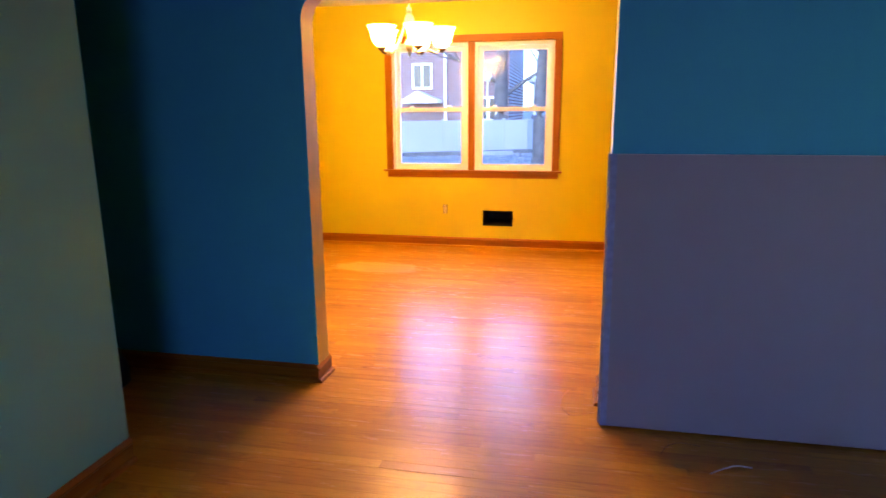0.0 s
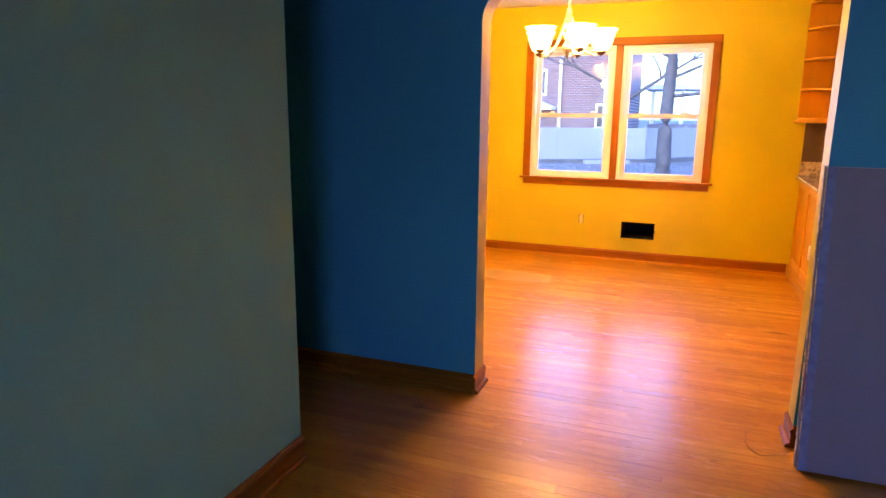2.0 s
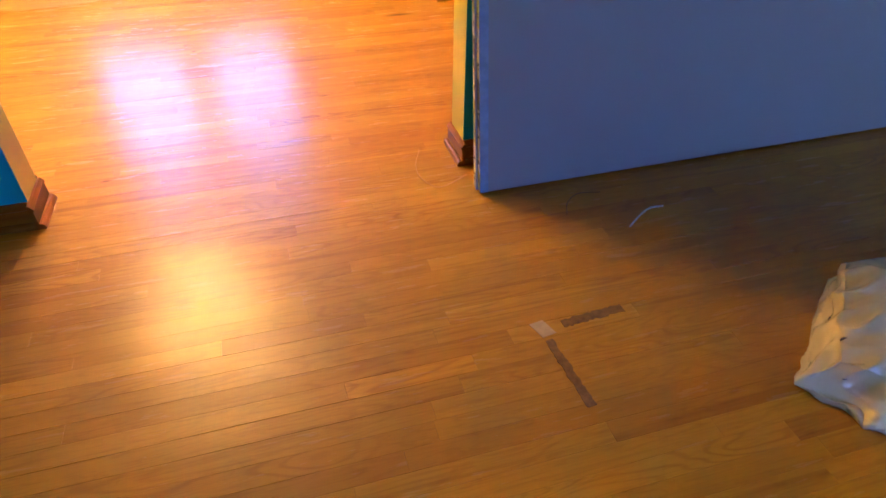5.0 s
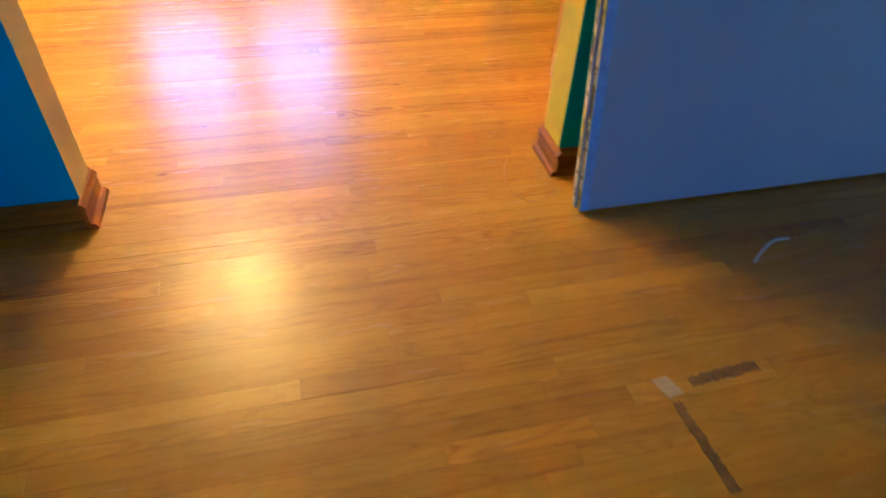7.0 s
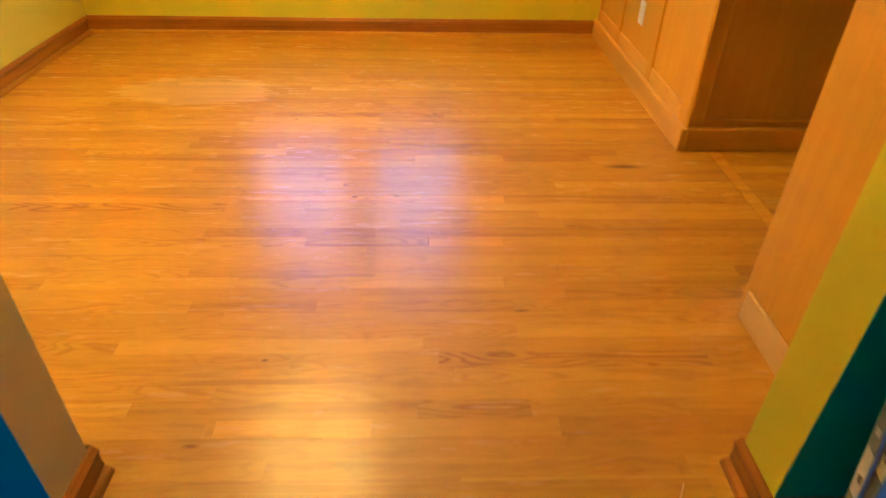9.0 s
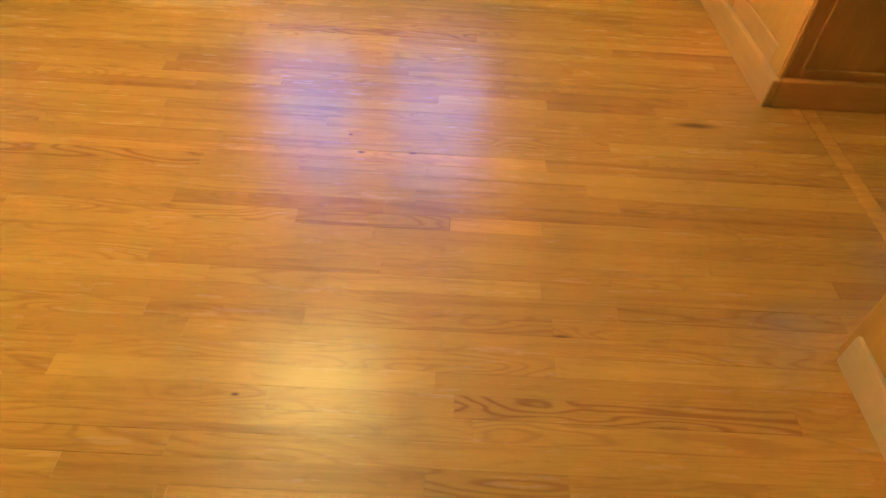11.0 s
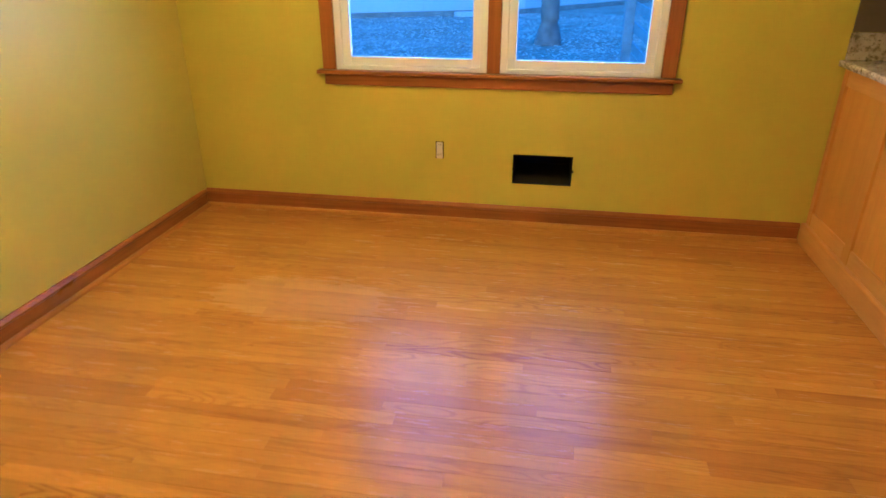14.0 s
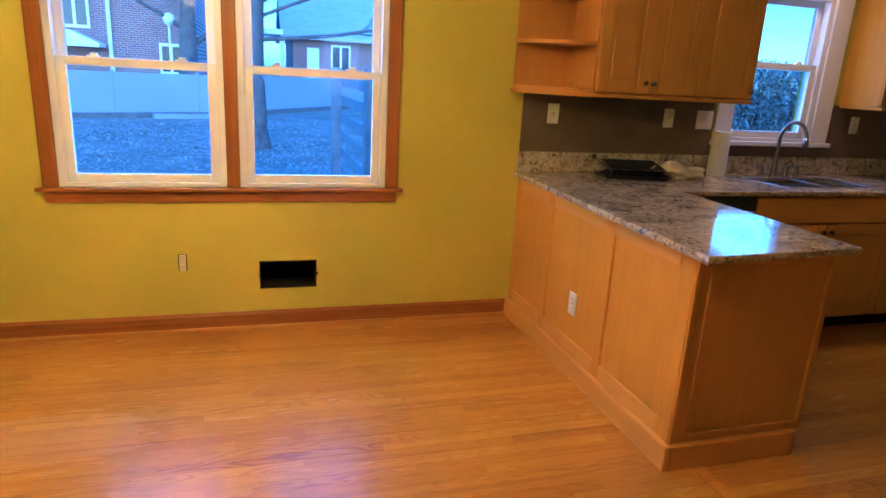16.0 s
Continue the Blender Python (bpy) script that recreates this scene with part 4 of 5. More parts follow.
t1 = thing("baking_tray", (1.30, 6.20, 0.911), "black shallow tray lying on the granite worktop", "tray", turn=-14)
part("pan", tray(bmesh.new(), 0.20, 0.14, 0.025, 0), M_BLACK, t1)
t2 = thing("baking_tray", (1.33, 6.24, 0.938), "black tray with pale rim tilted on another tray", "tray", turn=-10)
t2.matrix_basis = pose(1.33, 6.235, 0.945, 10, 0, -10)
part("pan", tray(bmesh.new(), 0.17, 0.10, 0.035, 0), M_BLACK, t2)
b = bmesh.new()
for a in ((-0.172, 0.172, -0.104, -0.099), (-0.172, 0.172, 0.099, 0.104), (-0.174, -0.169, -0.104, 0.104), (0.169, 0.174, -0.104, 0.104)):
    box(a[0], a[1], a[2], a[3], 0.033, 0.038, bm=b)
part("rim", b, M_STEEL, t2, "pale metal rim")


def crumple(name, at, size, material, label, category, seed, turn=0, levels=4, amount=0.35, flat=True):
    """A soft crumpled heap resting on its base."""
    b = bmesh.new()
    bmesh.ops.create_icosphere(b, subdivisions=levels, radius=1.0)
    off = Vector((seed * 3.1, seed * 1.7, seed))
    for v in b.verts:
        p = v.co.copy()
        k = 1 + amount * noise.noise(p * 1.6 + off) + amount * 0.5 * abs(noise.noise(p * 4.0 + off)) - amount * 0.3 * abs(noise.noise(p * 8.0 - off))
        q = p * k
        q.z = max(q.z, -0.55) + 0.55
        v.co = (q.x * size[0], q.y * size[1], q.z * size[2])
    o = part(name, b, material, smooth=True)
    o.matrix_basis = pose(*at, 0, 0, turn)
    return tagged(o, label, category)


crumple("cleaning_rag", (1.62, 6.19, 0.911), (0.13, 0.07, 0.05), M_CLOTH, "cream crumpled rag beside the black trays", "cloth", 2, -20, 4, 0.6)

# downlight over the sink
sinklight = thing("downlight", (2.41, 6.08, CEIL), "lit round recessed downlight over the sink", "ceiling light")
part("trim_ring", lathe([(0.062, 0.0), (0.085, 0.0), (0.083, -0.006), (0.064, -0.008), (0.062, 0.0)][::-1], 28), M_WHITE, sinklight, smooth=True)
part("lens", lathe([(0.0, -0.003), (0.061, -0.003), (0.061, -0.001), (0.0, -0.001)], 28), glowing("downlight_lens", (1.0, 0.72, 0.48), 8), sinklight, "glowing lens")
light = bpy.data.lights.new("downlight_lamp", "AREA")
light.shape, light.size, light.energy, light.color = "DISK", 0.12, 0.95, (1.0, 0.58, 0.38)
light.spread = radians(120)
new("downlight_lamp", light).matrix_world = look((2.41, 6.08, CEIL - 0.012), (2.41, 6.10, 0))

# tall cabinet beside the opening
M_MAPLE_PALE = wood("pale_maple", (0.70, 0.43, 0.13), (0.66, 0.39, 0.11), "y", 0.35, 26.0)
tall = thing("tall_cabinet", (0.9, 3.35, 0), "tall honey maple cabinet side beside the opening", "cabinet")
part("body", box(0.468, 1.30, AY1 + 0.004, 3.622, 0.0, 2.30, 0.003), M_MAPLE, tall)
part("plinth", box(0.455, 0.4675, AY1 + 0.004, 3.592, 0.0, 0.098, 0.003), M_MAPLE_PALE, tall, "pale maple skirting board")
part("crown", box(0.45, 1.30, AY1 + 0.004, 3.64, 2.301, 2.36, 0.01), M_MAPLE_X, tall)
settle(tall)

# ---- plasterboard sheets leaning on the wall ----
def gypsum_sheet(dy, seed, label):
    """Two boards held as one bundle by printed end tape."""
    e = thing("plasterboard_bundle", (0.212, 2.69 + dy, 0), label, "plasterboard", "leaning plasterboard")
    lean = math.degrees(math.atan2(AY0 - 0.004 - 0.0465 - 2.69, 1.21))
    e.matrix_basis = pose(0.216 - dy * 0.3, 2.69 + dy, 0.010, -lean, 0, 0)
    L, T, H = 2.44, 0.0225, 1.217
    part("board", box(0.004, L, 0.0012, T / 2 - 0.0003, 0, H, 0.001), M_PAPER, e)
    part("board", box(0.004, L, T / 2 + 0.0003, T - 0.0008, 0, H, 0.001), M_KRAFT, e)
    part("face_paper", box(0.003, L, 0.0, 0.0011, 0.001, H - 0.001), M_GYPSUM, e, "lilac-grey face paper")
    part("folded_edge", box(0.0, 0.030, -0.0012, 0.0, 0, H, 0.0003), M_EDGE_BLUE, e, "blue folded edge strip")
    rng = random.Random(seed)
    z, k = 0.0, seed
    while z < H - 0.02:
        h = min(rng.choice((0.07, 0.10, 0.16)), H - z)
        mat = (M_EDGE, M_TAPE_GREY, M_EDGE, M_TAPE_OLIVE)[k % 4]
        tape = part("end_tape", extruded([(0.0012, z), (T - 0.0008, z + 0.012), (T - 0.0008, z + h - 0.001 + 0.010), (0.0012, z + h - 0.001)], "x", -0.0006, 0.0038), mat, e, "printed paper end tape")
        q = z + 0.035
        while q < z + h - 0.03:
            d = rng.uniform(0.008, 0.016)
            part("print_bar", box(-0.0011, -0.0005, 0.003 + rng.uniform(0, 0.004), 0.012 + rng.uniform(0, 0.007), q, q + d), M_PRINT if k % 4 != 1 else M_EDGE, tape)
            q += d + rng.choice((0.005, 0.007, 0.05, 0.08))
        z += h
        k += 1
    return e


gypsum_sheet(0.0, 3, "lilac-grey plasterboard bundle leaning on blue wall")
gypsum_sheet(0.0235, 6, "lilac-grey plasterboard bundle behind another bundle")

# ---- small things on the living room floor ----
def lying(name, ctrl, radius, material, label, category):
    return tagged(part(name, tube(curve_points(ctrl, 7), radius, 6), material, smooth=True), label, category)


lying("wire_offcut", [(0.077, 3.0, 0.03), (0.045, 2.93, 0.012), (0.043, 2.853, 0.004), (0.084, 2.776, 0.004), (0.15, 2.79, 0.006), (0.206, 2.815, 0.012)], 0.0018, M_COPPER, "loop of copper-coloured wire on the oak floor", "wire")
lying("plastic_strip", [(0.631, 2.381, 0.004), (0.68, 2.415, 0.008), (0.74, 2.448, 0.010), (0.80, 2.455, 0.004)], 0.003, M_EDGE, "pale bent plastic strip on the oak floor", "strip")
lying("plastic_strip", [(0.46, 2.50, 0.004), (0.49, 2.56, 0.006), (0.55, 2.60, 0.006), (0.63, 2.59, 0.004)], 0.0014, M_RESIDUE, "thin curled strip on the floor under the sheets", "strip")


def residue(corners, material, label, z=0.0012):
    b = extruded(corners, "z", 0.0003, z)
    return tagged(part("tape_residue", b, material), label, "tape", "tape left on the floor")


def ragged(p, q, width, seed, steps=24):
    """Outline of a worn strip from p to q."""
    rng = random.Random(seed)
    d = Vector((q[0] - p[0], q[1] - p[1]))
    nrm = Vector((-d.y, d.x)).normalized() * width / 2
    up, down = [], []
    for i in range(steps + 1):
        c = Vector(p) + d * i / steps
        up.append(c + nrm * rng.uniform(0.62, 1.04))
        down.append(c - nrm * rng.uniform(0.62, 1.04))
    return [tuple(v) for v in up + down[::-1]]


residue([(0.142, 2.062), (0.184, 2.068), (0.202, 2.014), (0.160, 2.007)], M_TAPE, "pale scrap of tape stuck to the oak floor", 0.0016)
residue(ragged((0.232, 2.040), (0.422, 2.052), 0.034, 3), M_RESIDUE, "dark strip of adhesive residue on the oak floor")
residue(ragged((0.172, 1.995), (0.186, 1.768), 0.030, 7), M_RESIDUE, "dark strip of adhesive residue on the oak floor")


def sack(at):
    """A printed plastic sack lying flat: straight creased sides, one corner folded to a point."""
    e = thing("plastic_sack", at, "white crumpled printed plastic sack on the oak floor", "bag")
    b = bmesh.new()
    for p in ((-0.30, -0.01, 0), (-0.32, -0.015, 0.024), (-0.235, -0.15, 0), (-0.10, -0.33, 0), (0.35, -0.29, 0), (0.45, 0.26, 0), (0.06, 0.29, 0),
              (-0.245, -0.035, 0.112), (-0.15, -0.15, 0.125), (-0.02, -0.22, 0.165), (-0.002, 0.228, 0.145), (0.15, 0.06, 0.20), (0.30, -0.09, 0.19),
              (0.32, 0.21, 0.12), (0.30, -0.21, 0.10)):
        b.verts.new(p)
    bmesh.ops.convex_hull(b, input=b.verts[:])
    bmesh.ops.triangulate(b, faces=b.faces[:])
    for _ in range(5):
        bmesh.ops.subdivide_edges(b, edges=b.edges[:], cuts=1, use_grid_fill=True)
    b.normal_update()
    moves = []
    for v in b.verts:
        p = v.co
        fold = abs(noise.noise(Vector((p.x * 9, p.y * 13, p.z * 16)))) * 0.040 + abs(noise.noise(p * 24)) * 0.006
        dent = 0.030 * math.exp(-((p - Vector((-0.235, -0.10, 0.062))).length / 0.05) ** 2)
        moves.append(p - v.normal * (fold + dent - 0.006))
    for v, q in zip(b.verts, moves):
        v.co = (q.x, q.y, max(0.0008, q.z))
    b.normal_update()
    b.faces.ensure_lookup_table()
    rng = random.Random(5)
    shown = [f for f in b.faces if f.normal.z > 0.25 and f.calc_center_median().x < 0.05]
    for k in range(22):
        m = bmesh.new()
        f = rng.choice(shown)
        ring, want = {f}, rng.choice((2, 3, 5))
        while len(ring) < want:
            ring.add(rng.choice([g for h in ring for ed in h.edges for g in ed.link_faces]))
        for g in ring:
            m.faces.new([m.verts.new(v.co + v.normal * 0.0008) for v in g.verts])
        bmesh.ops.remove_doubles(m, verts=m.verts[:], dist=1e-6)
        part("print_mark", m, M_PRINT, e)
    part("body", b, M_BAG, e, smooth=True)


sack((1.0, 1.69, 0.0))
crumple("dark_bag", (-2.42, 2.62, 0.0), (0.22, 0.2, 0.19), M_BLACK, "black rounded bag in the dark hall", "bag", 9, 0, 4, 0.2)

# ---- outdoors ----
GZ = -0.2
structure("ground", box(-300, 300, WY + 0.2, 600, GZ - 0.3, GZ), M_LITTER, "leaf-strewn winter lawn", "ground")


def leaves(name, region, count, size, material, label, seed, slant=0.5):
    rng = random.Random(seed)
    verts, faces = [], []
    for _ in range(count):
        x, y, z = rng.uniform(*region[0]), rng.uniform(*region[1]), rng.uniform(*region[2])
        a, t, s = rng.uniform(0, 6.28), rng.uniform(-slant, slant), size * rng.uniform(0.6, 1.3)
        ca, sa = math.cos(a), math.sin(a)
        k = len(verts)
        for u, w in ((-1, 0), (0, -0.55), (1, 0), (0, 0.55)):
            verts.append((x + s * (u * ca - w * sa), y + s * (u * sa + w * ca), z + s * (abs(t) + u * t)))
        faces.append((k, k + 1, k + 2, k + 3))
    me = bpy.data.meshes.new(name)
    me.from_pydata(verts, [], faces)
    me.materials.append(material)
    return tagged(new(name, me), label, name.replace("_", " "), kind="stuff")


leaves("fallen_leaves", ((-9, 4), (8.5, 24), (GZ + 0.002, GZ + 0.01)), 26000, 0.032, M_LEAF, "dry fallen leaves scattered over the lawn", 1)


def fence_run(x0, y0, x1, y1, label):
    e = thing("board_fence", (x0, y0, GZ), label, "fence", turn=math.degrees(math.atan2(y1 - y0, x1 - x0)))
    length, pitch, k = math.hypot(x1 - x0, y1 - y0), 2.4, 0
    while k * pitch < length:
        a, c = k * pitch, min(length, (k + 1) * pitch)
        part("fence_panel", box(a + 0.003, c - 0.003, -0.012, 0.012, 0.14, 1.24, 0.004), M_FENCE, e)
        part("post", box(a - 0.045, a + 0.045, 0.013, 0.10, 0, 1.30, 0.006), M_FENCE, e)
        k += 1
    part("kerb", box(0, length, -0.10, 0.012, 0.0, 0.135, 0.01), M_STONE, e, "dark stone course under the fence")


fence_run(-13.0, 18.0, -1.7, 24.3, "weathered white board fence over a stone course")
fence_run(-1.7, 24.35, 5.0, 34.0, "weathered white board fence over a stone course")
plank = tagged(part("plank", box(-0.8, 0.8, -0.10, 0.10, 0, 0.14, 0.01), M_FENCE), "pale plank lying at the foot of the fence", "plank")
plank.matrix_basis = pose(-2.9, 22.9, GZ, 0, 0, 22)


def tree(x, y, radius, limbs, seed, label):
    rng = random.Random(seed)
    e = thing("bare_tree", (x, y, GZ), label, "tree")
    trunk = curve_points([(0, 0, -0.05), (0.02, 0, 0.5), (0.0, 0.02, 1.6), (0.05, 0.0, 3.2), (0.02, 0.05, 5.5), (0.1, 0.1, 8.0)], 5)
    b = tube(trunk, radius, 14, None, radius * 0.35)
    for v in b.verts:
        if v.co.z < 0.4:
            k = 1 + (0.4 - v.co.z) * 0.9
            v.co.x *= k
            v.co.y *= k
    part("trunk", b, M_BARK, e, smooth=True)

    def branch(start, heading, length, r, depth, bm):
        pts, p, d = [start], start.copy(), heading.normalized()
        for _ in range(6):
            d = (d + Vector((rng.uniform(-0.25, 0.25), rng.uniform(-0.25, 0.25), rng.uniform(-0.15, 0.2)))).normalized()
            p = p + d * length / 6
            pts.append(p.copy())
        tube(pts, r, 5 if depth else 7, bm, r * 0.35)
        if depth < 3:
            for k in range(4):
                i = rng.randint(2, 6)
                turn = Vector((rng.uniform(-1, 1), rng.uniform(-1, 1), rng.uniform(-0.3, 0.7)))
                branch(pts[i], d + turn * 0.9, length * rng.uniform(0.4, 0.65), r * 0.45, depth + 1, bm)
    for z, head, length, r in limbs:
        bm = bmesh.new()
        branch(Vector((0.02, 0.0, z)), Vector(head), length, r, 0, bm)
        part("limb", bm, M_BARK, e, smooth=True)
    return e


tree(-0.83, 16.3, 0.21, [(2.1, (1, 0.1, 0.10), 4.5, 0.045), (2.5, (1, -0.3, 0.35), 4.5, 0.04), (3.0, (-1, 0.1, 0.5), 4.0, 0.05), (3.8, (0.5, -0.5, 0.8), 4, 0.07), (4.6, (-0.6, 0.5, 0.9), 4, 0.07)], 4, "bare grey tree with spreading twigs on the lawn")
tree(-3.05, 27.0, 0.42, [(2.0, (1, 0.2, 0.9), 4.0, 0.09), (2.6, (-1, 0.1, 0.7), 4, 0.08), (3.5, (0.2, 0.5, 1), 4, 0.08)], 8, "thick bare tree behind the board fence")

# slatted screen beside the window
scr = thing("slatted_screen", (0.3, 11.0, GZ), "grey weathered slatted wooden screen on the lawn", "screen")
for y in (-1.5, 1.55):
    part("post", box(-0.07, 0.06, y - 0.09, y + 0.09, 0, 1.66, 0.006), M_DECK, scr)
for i in range(6):
    z = 0.12 + i * 0.255
    part("slat", box(0.0605, 0.085, -1.62, 1.66, z, z + 0.13, 0.004), M_DECK, scr)


def far_window(parent, x0, x1, z0, z1, y):
    w = part("window", box(x0, x1, y - 0.05, y, z0, z1), M_WHITE, parent, "white window frame")
    mid = (x0 + x1) / 2
    for a, c in ((x0 + 0.09, mid - 0.05), (mid + 0.05, x1 - 0.09)):
        part("pane", box(a, c, y - 0.056, y - 0.046, z0 + 0.1, z1 - 0.1), M_PANE, w)


def gable_roof(x0, x1, y0, y1, z, rise, over=0.35):
    prof = [(y0 - over, z - 0.12), ((y0 + y1) / 2, z + rise), (y1 + over, z - 0.12), (y1 + over, z - 0.28), ((y0 + y1) / 2, z + rise - 0.18), (y0 - over, z - 0.28)]
    return extruded(prof, "x", x0 - over, x1 + over)


h1 = thing("brick_house", (-10, 31, GZ), "two-storey red brick house with white windows", "house")
part("wall", box(-19, -2.9, 29.0, 37, GZ, 5.6), M_BRICK, h1)
part("roof", gable_roof(-19, -2.9, 29.0, 37, 5.6, 2.6), M_ROOF, h1)
for x in (-7.35, -11.0, -15.0):
    far_window(h1, x, x + 0.95, 2.35, 3.5, 29.0)
far_window(h1, -4.2, -3.4, 0.9, 2.0, 29.0)
part("downspout", box(-5.85, -5.73, 28.88, 28.99, GZ, 5.5), M_WHITE, h1, "white downspout")
part("porch_roof", extruded([(-7.6, 1.85), (-6.9, 2.25), (-5.95, 1.85), (-5.95, 1.72), (-7.6, 1.72)], "y", 27.9, 28.99), M_WHITE, h1, "white porch gable")
settle(h1)

h2 = thing("brick_bungalow", (5, 40, GZ), "low red brick house with grey shingle roof", "house")
part("wall", box(1.0, 14.0, 37.0, 45.0, GZ, 2.95), M_BRICK, h2)
part("roof", gable_roof(1.0, 14.0, 37.0, 45.0, 3.05, 2.3, 0.6), M_ROOF, h2)
far_window(h2, 2.9, 3.9, 1.0, 2.6, 37.0)
far_window(h2, 6.6, 7.6, 1.0, 2.6, 37.0)
part("door", box(1.7, 2.3, 36.94, 36.995, GZ, 2.4), M_WHITE, h2, "white side door")
part("porch_deck", box(-2.4, 0.99, 36.5, 39.5, GZ, 1.1), M_DECK, h2)
part("porch_roof", box(-2.6, 0.5, 36.2, 39.6, 2.9, 3.15), M_WHITE, h2)
for x in (-2.3, -0.8, 0.35):
    part("porch_post", box(x, x + 0.2, 36.55, 36.75, 1.1, 2.9), M_WHITE, h2)
settle(h2)

post = thing("yard_lamp", (-3.6, 27.0, GZ), "white globe lamp on a slim post", "street lamp")
part("pole", lathe([(0.05, 0), (0.03, 0.3), (0.03, 2.75), (0.0, 2.76)], 10), M_WHITE, post)
part("globe", lathe([(0.0, 2.72), (0.14, 2.80), (0.20, 2.95), (0.14, 3.10), (0.0, 3.16)], 14), M_PLATE, post, smooth=True)

hedge = thing("hedge", (7, 10.5, GZ), "dense evergreen shrub row outside the kitchen window", "hedge")
b = bmesh.new()
for i in range(14):
    tube(curve_points([(-4 + i * 0.62, 0, 0), (-4 + i * 0.62 + 0.1, 0.1, 0.7), (-4 + i * 0.62 - 0.1, 0, 1.5)], 4), 0.03, 6, b)
part("stems", b, M_BARK, hedge)
hl = leaves("foliage", ((-4.6, 4.8), (-0.7, 0.8), (0.05, 2.02)), 110000, 0.029, M_HEDGE, "", 6, 1.3)
for key in ("label", "category", "kind"):
    if key in hl:
        del hl[key]
hl.parent = hedge

# ---- floor boards, last ----
def board_mesh(length, width, gap=0.0001):
    b = bmesh.new()
    h, c = 0.0185, 0.0003
    x, y = length / 2 - 0.0001, width / 2 - gap
    lo = [b.verts.new(p) for p in ((-x, -y, -h), (x, -y, -h), (x, y, -h), (-x, y, -h))]
    mid = [b.verts.new(p) for p in ((-x, -y, -c), (x, -y, -c), (x, y, -c), (-x, y, -c))]
    hi = [b.verts.new(p) for p in ((-x + c, -y + c, 0), (x - c, -y + c, 0), (x - c, y - c, 0), (-x + c, y - c, 0))]
    for r0, r1 in ((lo, mid), (mid, hi)):
        for i in range(4):
            b.faces.new((r0[i], r0[(i + 1) % 4], r1[(i + 1) % 4], r1[i]))
    b.faces.new(hi)
    b.faces.new(lo[::-1])
    return b


BOARD = 0.0572
LENGTHS = (0.38, 0.60, 0.85, 1.10, 1.45, 1.90)
shared = {}
for k in LENGTHS:
    me = bpy.data.meshes.new("board")
    bb = board_mesh(k, BOARD)
    bb.to_mesh(me)
    bb.free()
    me.materials.append(M_FLOOR)
    shared[k] = me
    me = bpy.data.meshes.new("board_open_joint")
    bb = board_mesh(k, BOARD, 0.0005)
    bb.to_mesh(me)
    bb.free()
    me.materials.append(M_FLOOR)
    shared[-k] = me
rng = random.Random(11)
far_v, far_f = [], []


def far_board(x0, x1, y0, y1):
    """A board of the joined rest."""
    c, g, k, e = 0.0003, 0.0001, len(far_v), rng.gauss(0, 0.00018)
    for x, y, z in ((x0 + g, y0 + g, -0.018), (x1 - g, y0 + g, -0.018), (x1 - g, y1 - g, -0.018), (x0 + g, y1 - g, -0.018),
                    (x0 + g, y0 + g, -c), (x1 - g, y0 + g, -c), (x1 - g, y1 - g, -c), (x0 + g, y1 - g, -c),
                    (x0 + g + c, y0 + g + c, -e), (x1 - g - c, y0 + g + c, -e), (x1 - g - c, y1 - g - c, e), (x0 + g + c, y1 - g - c, e)):
        far_v.append((x, y, z))
    for a in (0, 4):
        for i in range(4):
            j = (i + 1) % 4
            far_f.append((k + a + i, k + a + j, k + a + 4 + j, k + a + 4 + i))
    far_f.append((k + 8, k + 9, k + 10, k + 11))


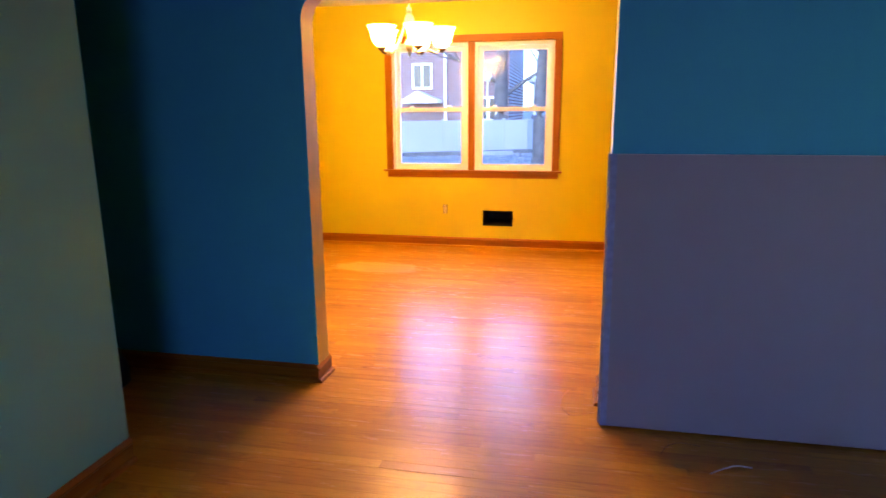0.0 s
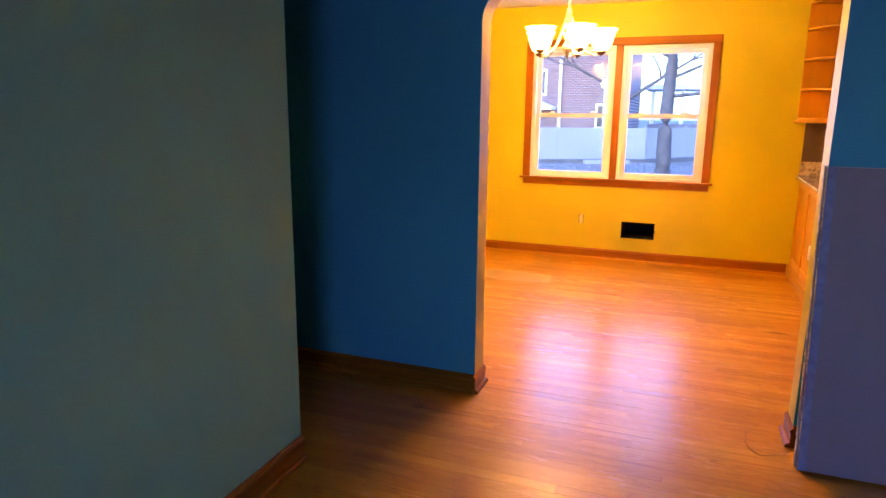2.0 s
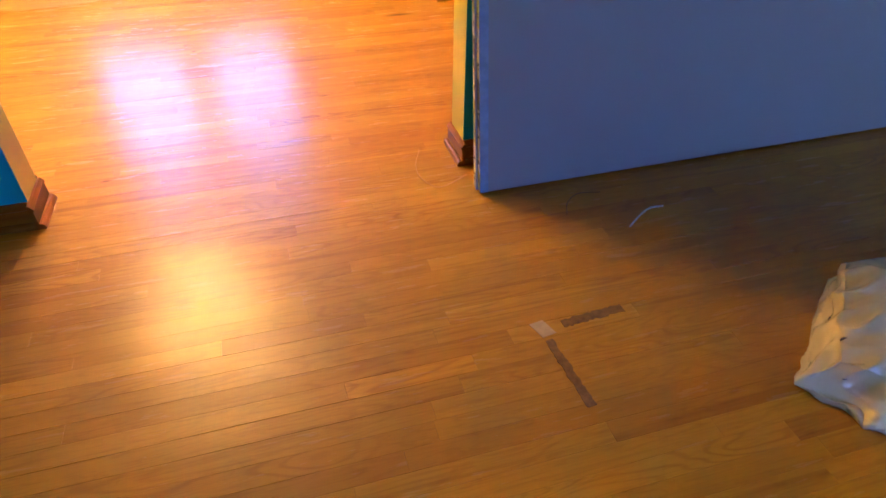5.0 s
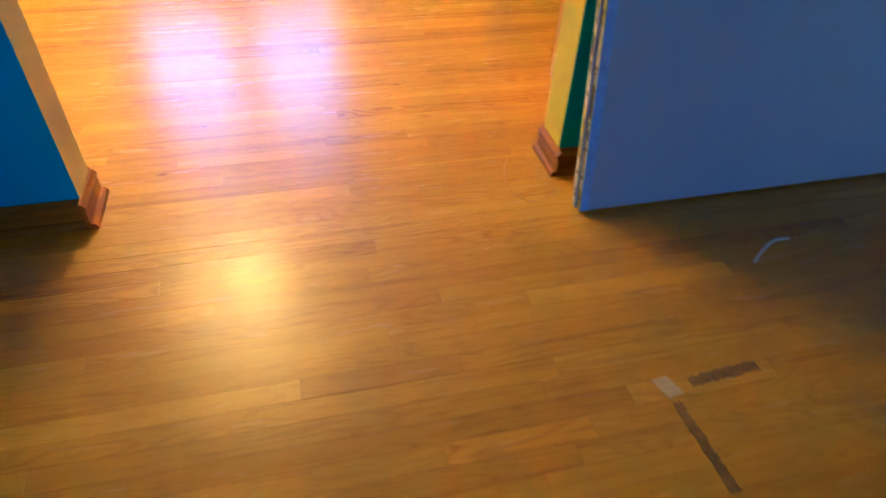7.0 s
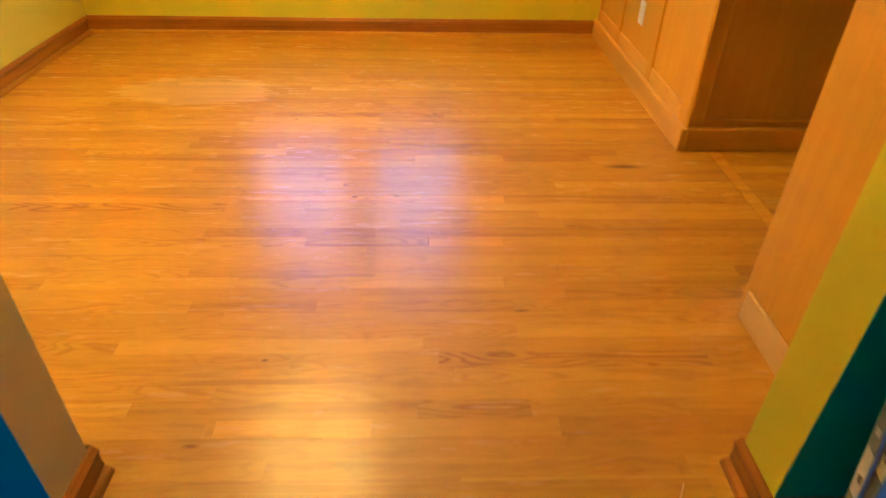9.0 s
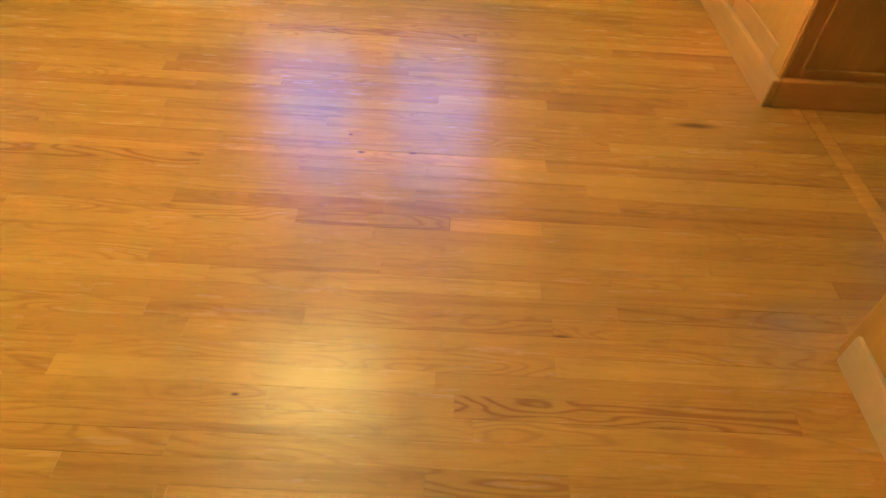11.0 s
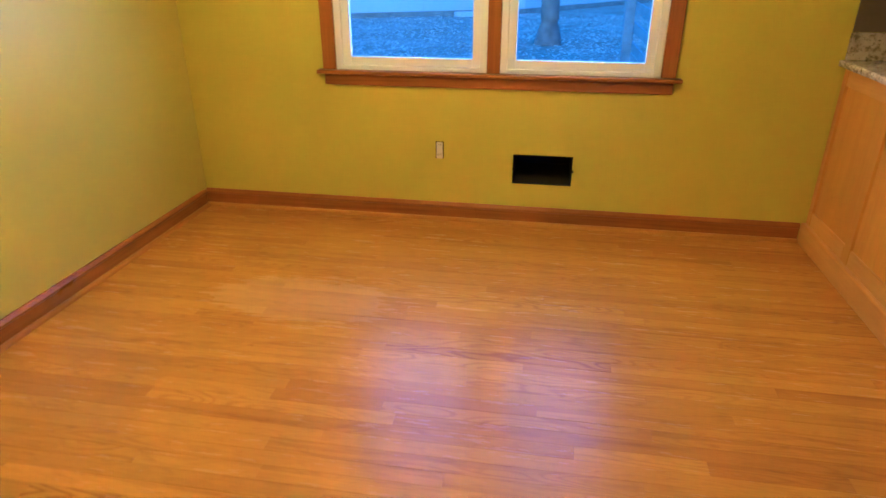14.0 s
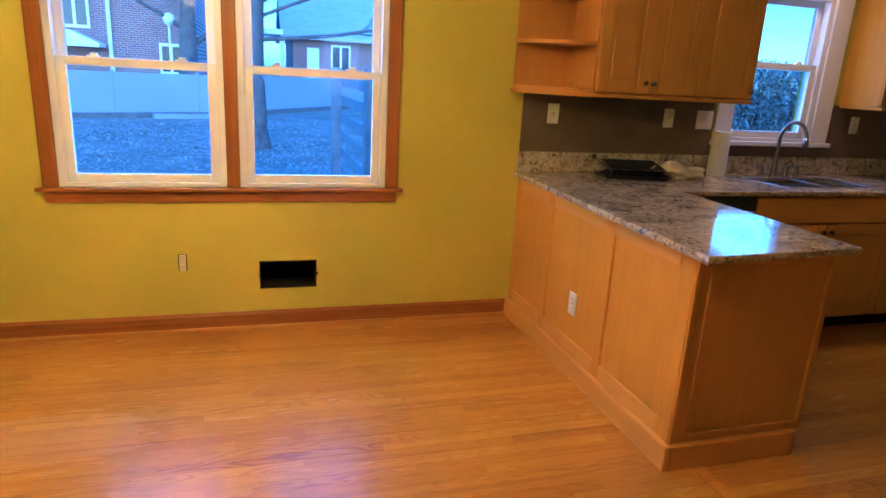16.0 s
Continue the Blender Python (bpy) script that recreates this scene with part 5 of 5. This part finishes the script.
# boards that stand out by their tone or figure: from x to x, across which y
MARKED = [(-2.15, -0.181, 4.275, M_BORDER), (-0.477, -0.218, 3.99, M_BORDER), (-1.006, -0.626, 3.18, M_BORDER), (-0.378, -0.043, 2.005, M_BORDER),
          (-0.905, -0.478, 3.99, M_OAK_DARK), (-0.512, -0.224, 3.245, M_OAK_DARK), (-1.463, -1.079, 2.67, M_OAK_DARK), (-0.05, 0.52, 3.70, M_OAK_DARK),
          (-1.22, -0.39, 5.10, M_OAK_FIGURED), (-2.02, -1.235, 4.22, M_OAK_FIGURED), (-0.455, 0.30, 3.42, M_OAK_FIGURED), (-1.50, -0.70, 1.60, M_OAK_FIGURED)]


def lay(x_from, x_to, y_from, y_to):
    rows = int((y_to - y_from) / BOARD) + 1
    for r in range(rows):
        y0 = y_from + r * BOARD
        y1 = min(y0 + BOARD, y_to)
        own = [m for m in MARKED if y0 <= m[2] < y1 and x_from < m[0] and m[1] < x_to and y1 - y0 > BOARD - 1e-6]
        for x0, x1, _, mat in own:
            o = part("floor_board", board_mesh(x1 - x0, BOARD, 0.0004), mat, floor)
            o.matrix_basis = pose((x0 + x1) / 2, (y0 + y1) / 2, 0, rng.gauss(0, 0.3), 0, 0)
        edges = [x_from] + sorted(v for m in own for v in m[:2]) + [x_to]
        for left, right in zip(edges[::2], edges[1::2]):
            x = left - rng.uniform(0.0, 0.6)
            while x < right:
                k = rng.choice(LENGTHS)
                a, c = max(x, left), min(x + k, right)
                whole = a == x and c == x + k and y1 - y0 > BOARD - 1e-6
                if whole and -1.7 < x and x + k < 0.75 and 1.7 < y0 < 5.6 and len(floor.children) < 295:
                    o = new("floor_board", shared[-k if rng.random() < 0.06 else k])
                    o.parent = floor
                    o.matrix_basis = pose((a + c) / 2, (y0 + y1) / 2, 0, rng.gauss(0, 0.4), 0, 0)
                elif c - a > 0.003:
                    far_board(a, c, y0, y1)
                x += k


STRIP = (0.772, 0.772 + BOARD)
lay(-4.0, RIGHT, -4.0, AY1 - 0.02)
lay(LEFT, STRIP[0], AY1 - 0.02, WY)
lay(STRIP[1], RIGHT, AY1, WY)
lay(STRIP[0], RIGHT, AY1 - 0.02, AY1)
y = AY1
while y < WY:
    y1 = min(y + 1.1, WY)
    strip = part("border_board", box(STRIP[0] + 0.0012, STRIP[1] - 0.0012, y + 0.0004, y1 - 0.0004, -0.0185, 0.0003), M_BORDER, floor, "lighter border board along the kitchen")
    y += 1.1
me = bpy.data.meshes.new("boards_beyond")
me.from_pydata(far_v, [], far_f)
me.materials.append(M_FLOOR)
rest = new("boards_beyond", me)
rest.parent = floor
tagged(rest, kind="stuff")
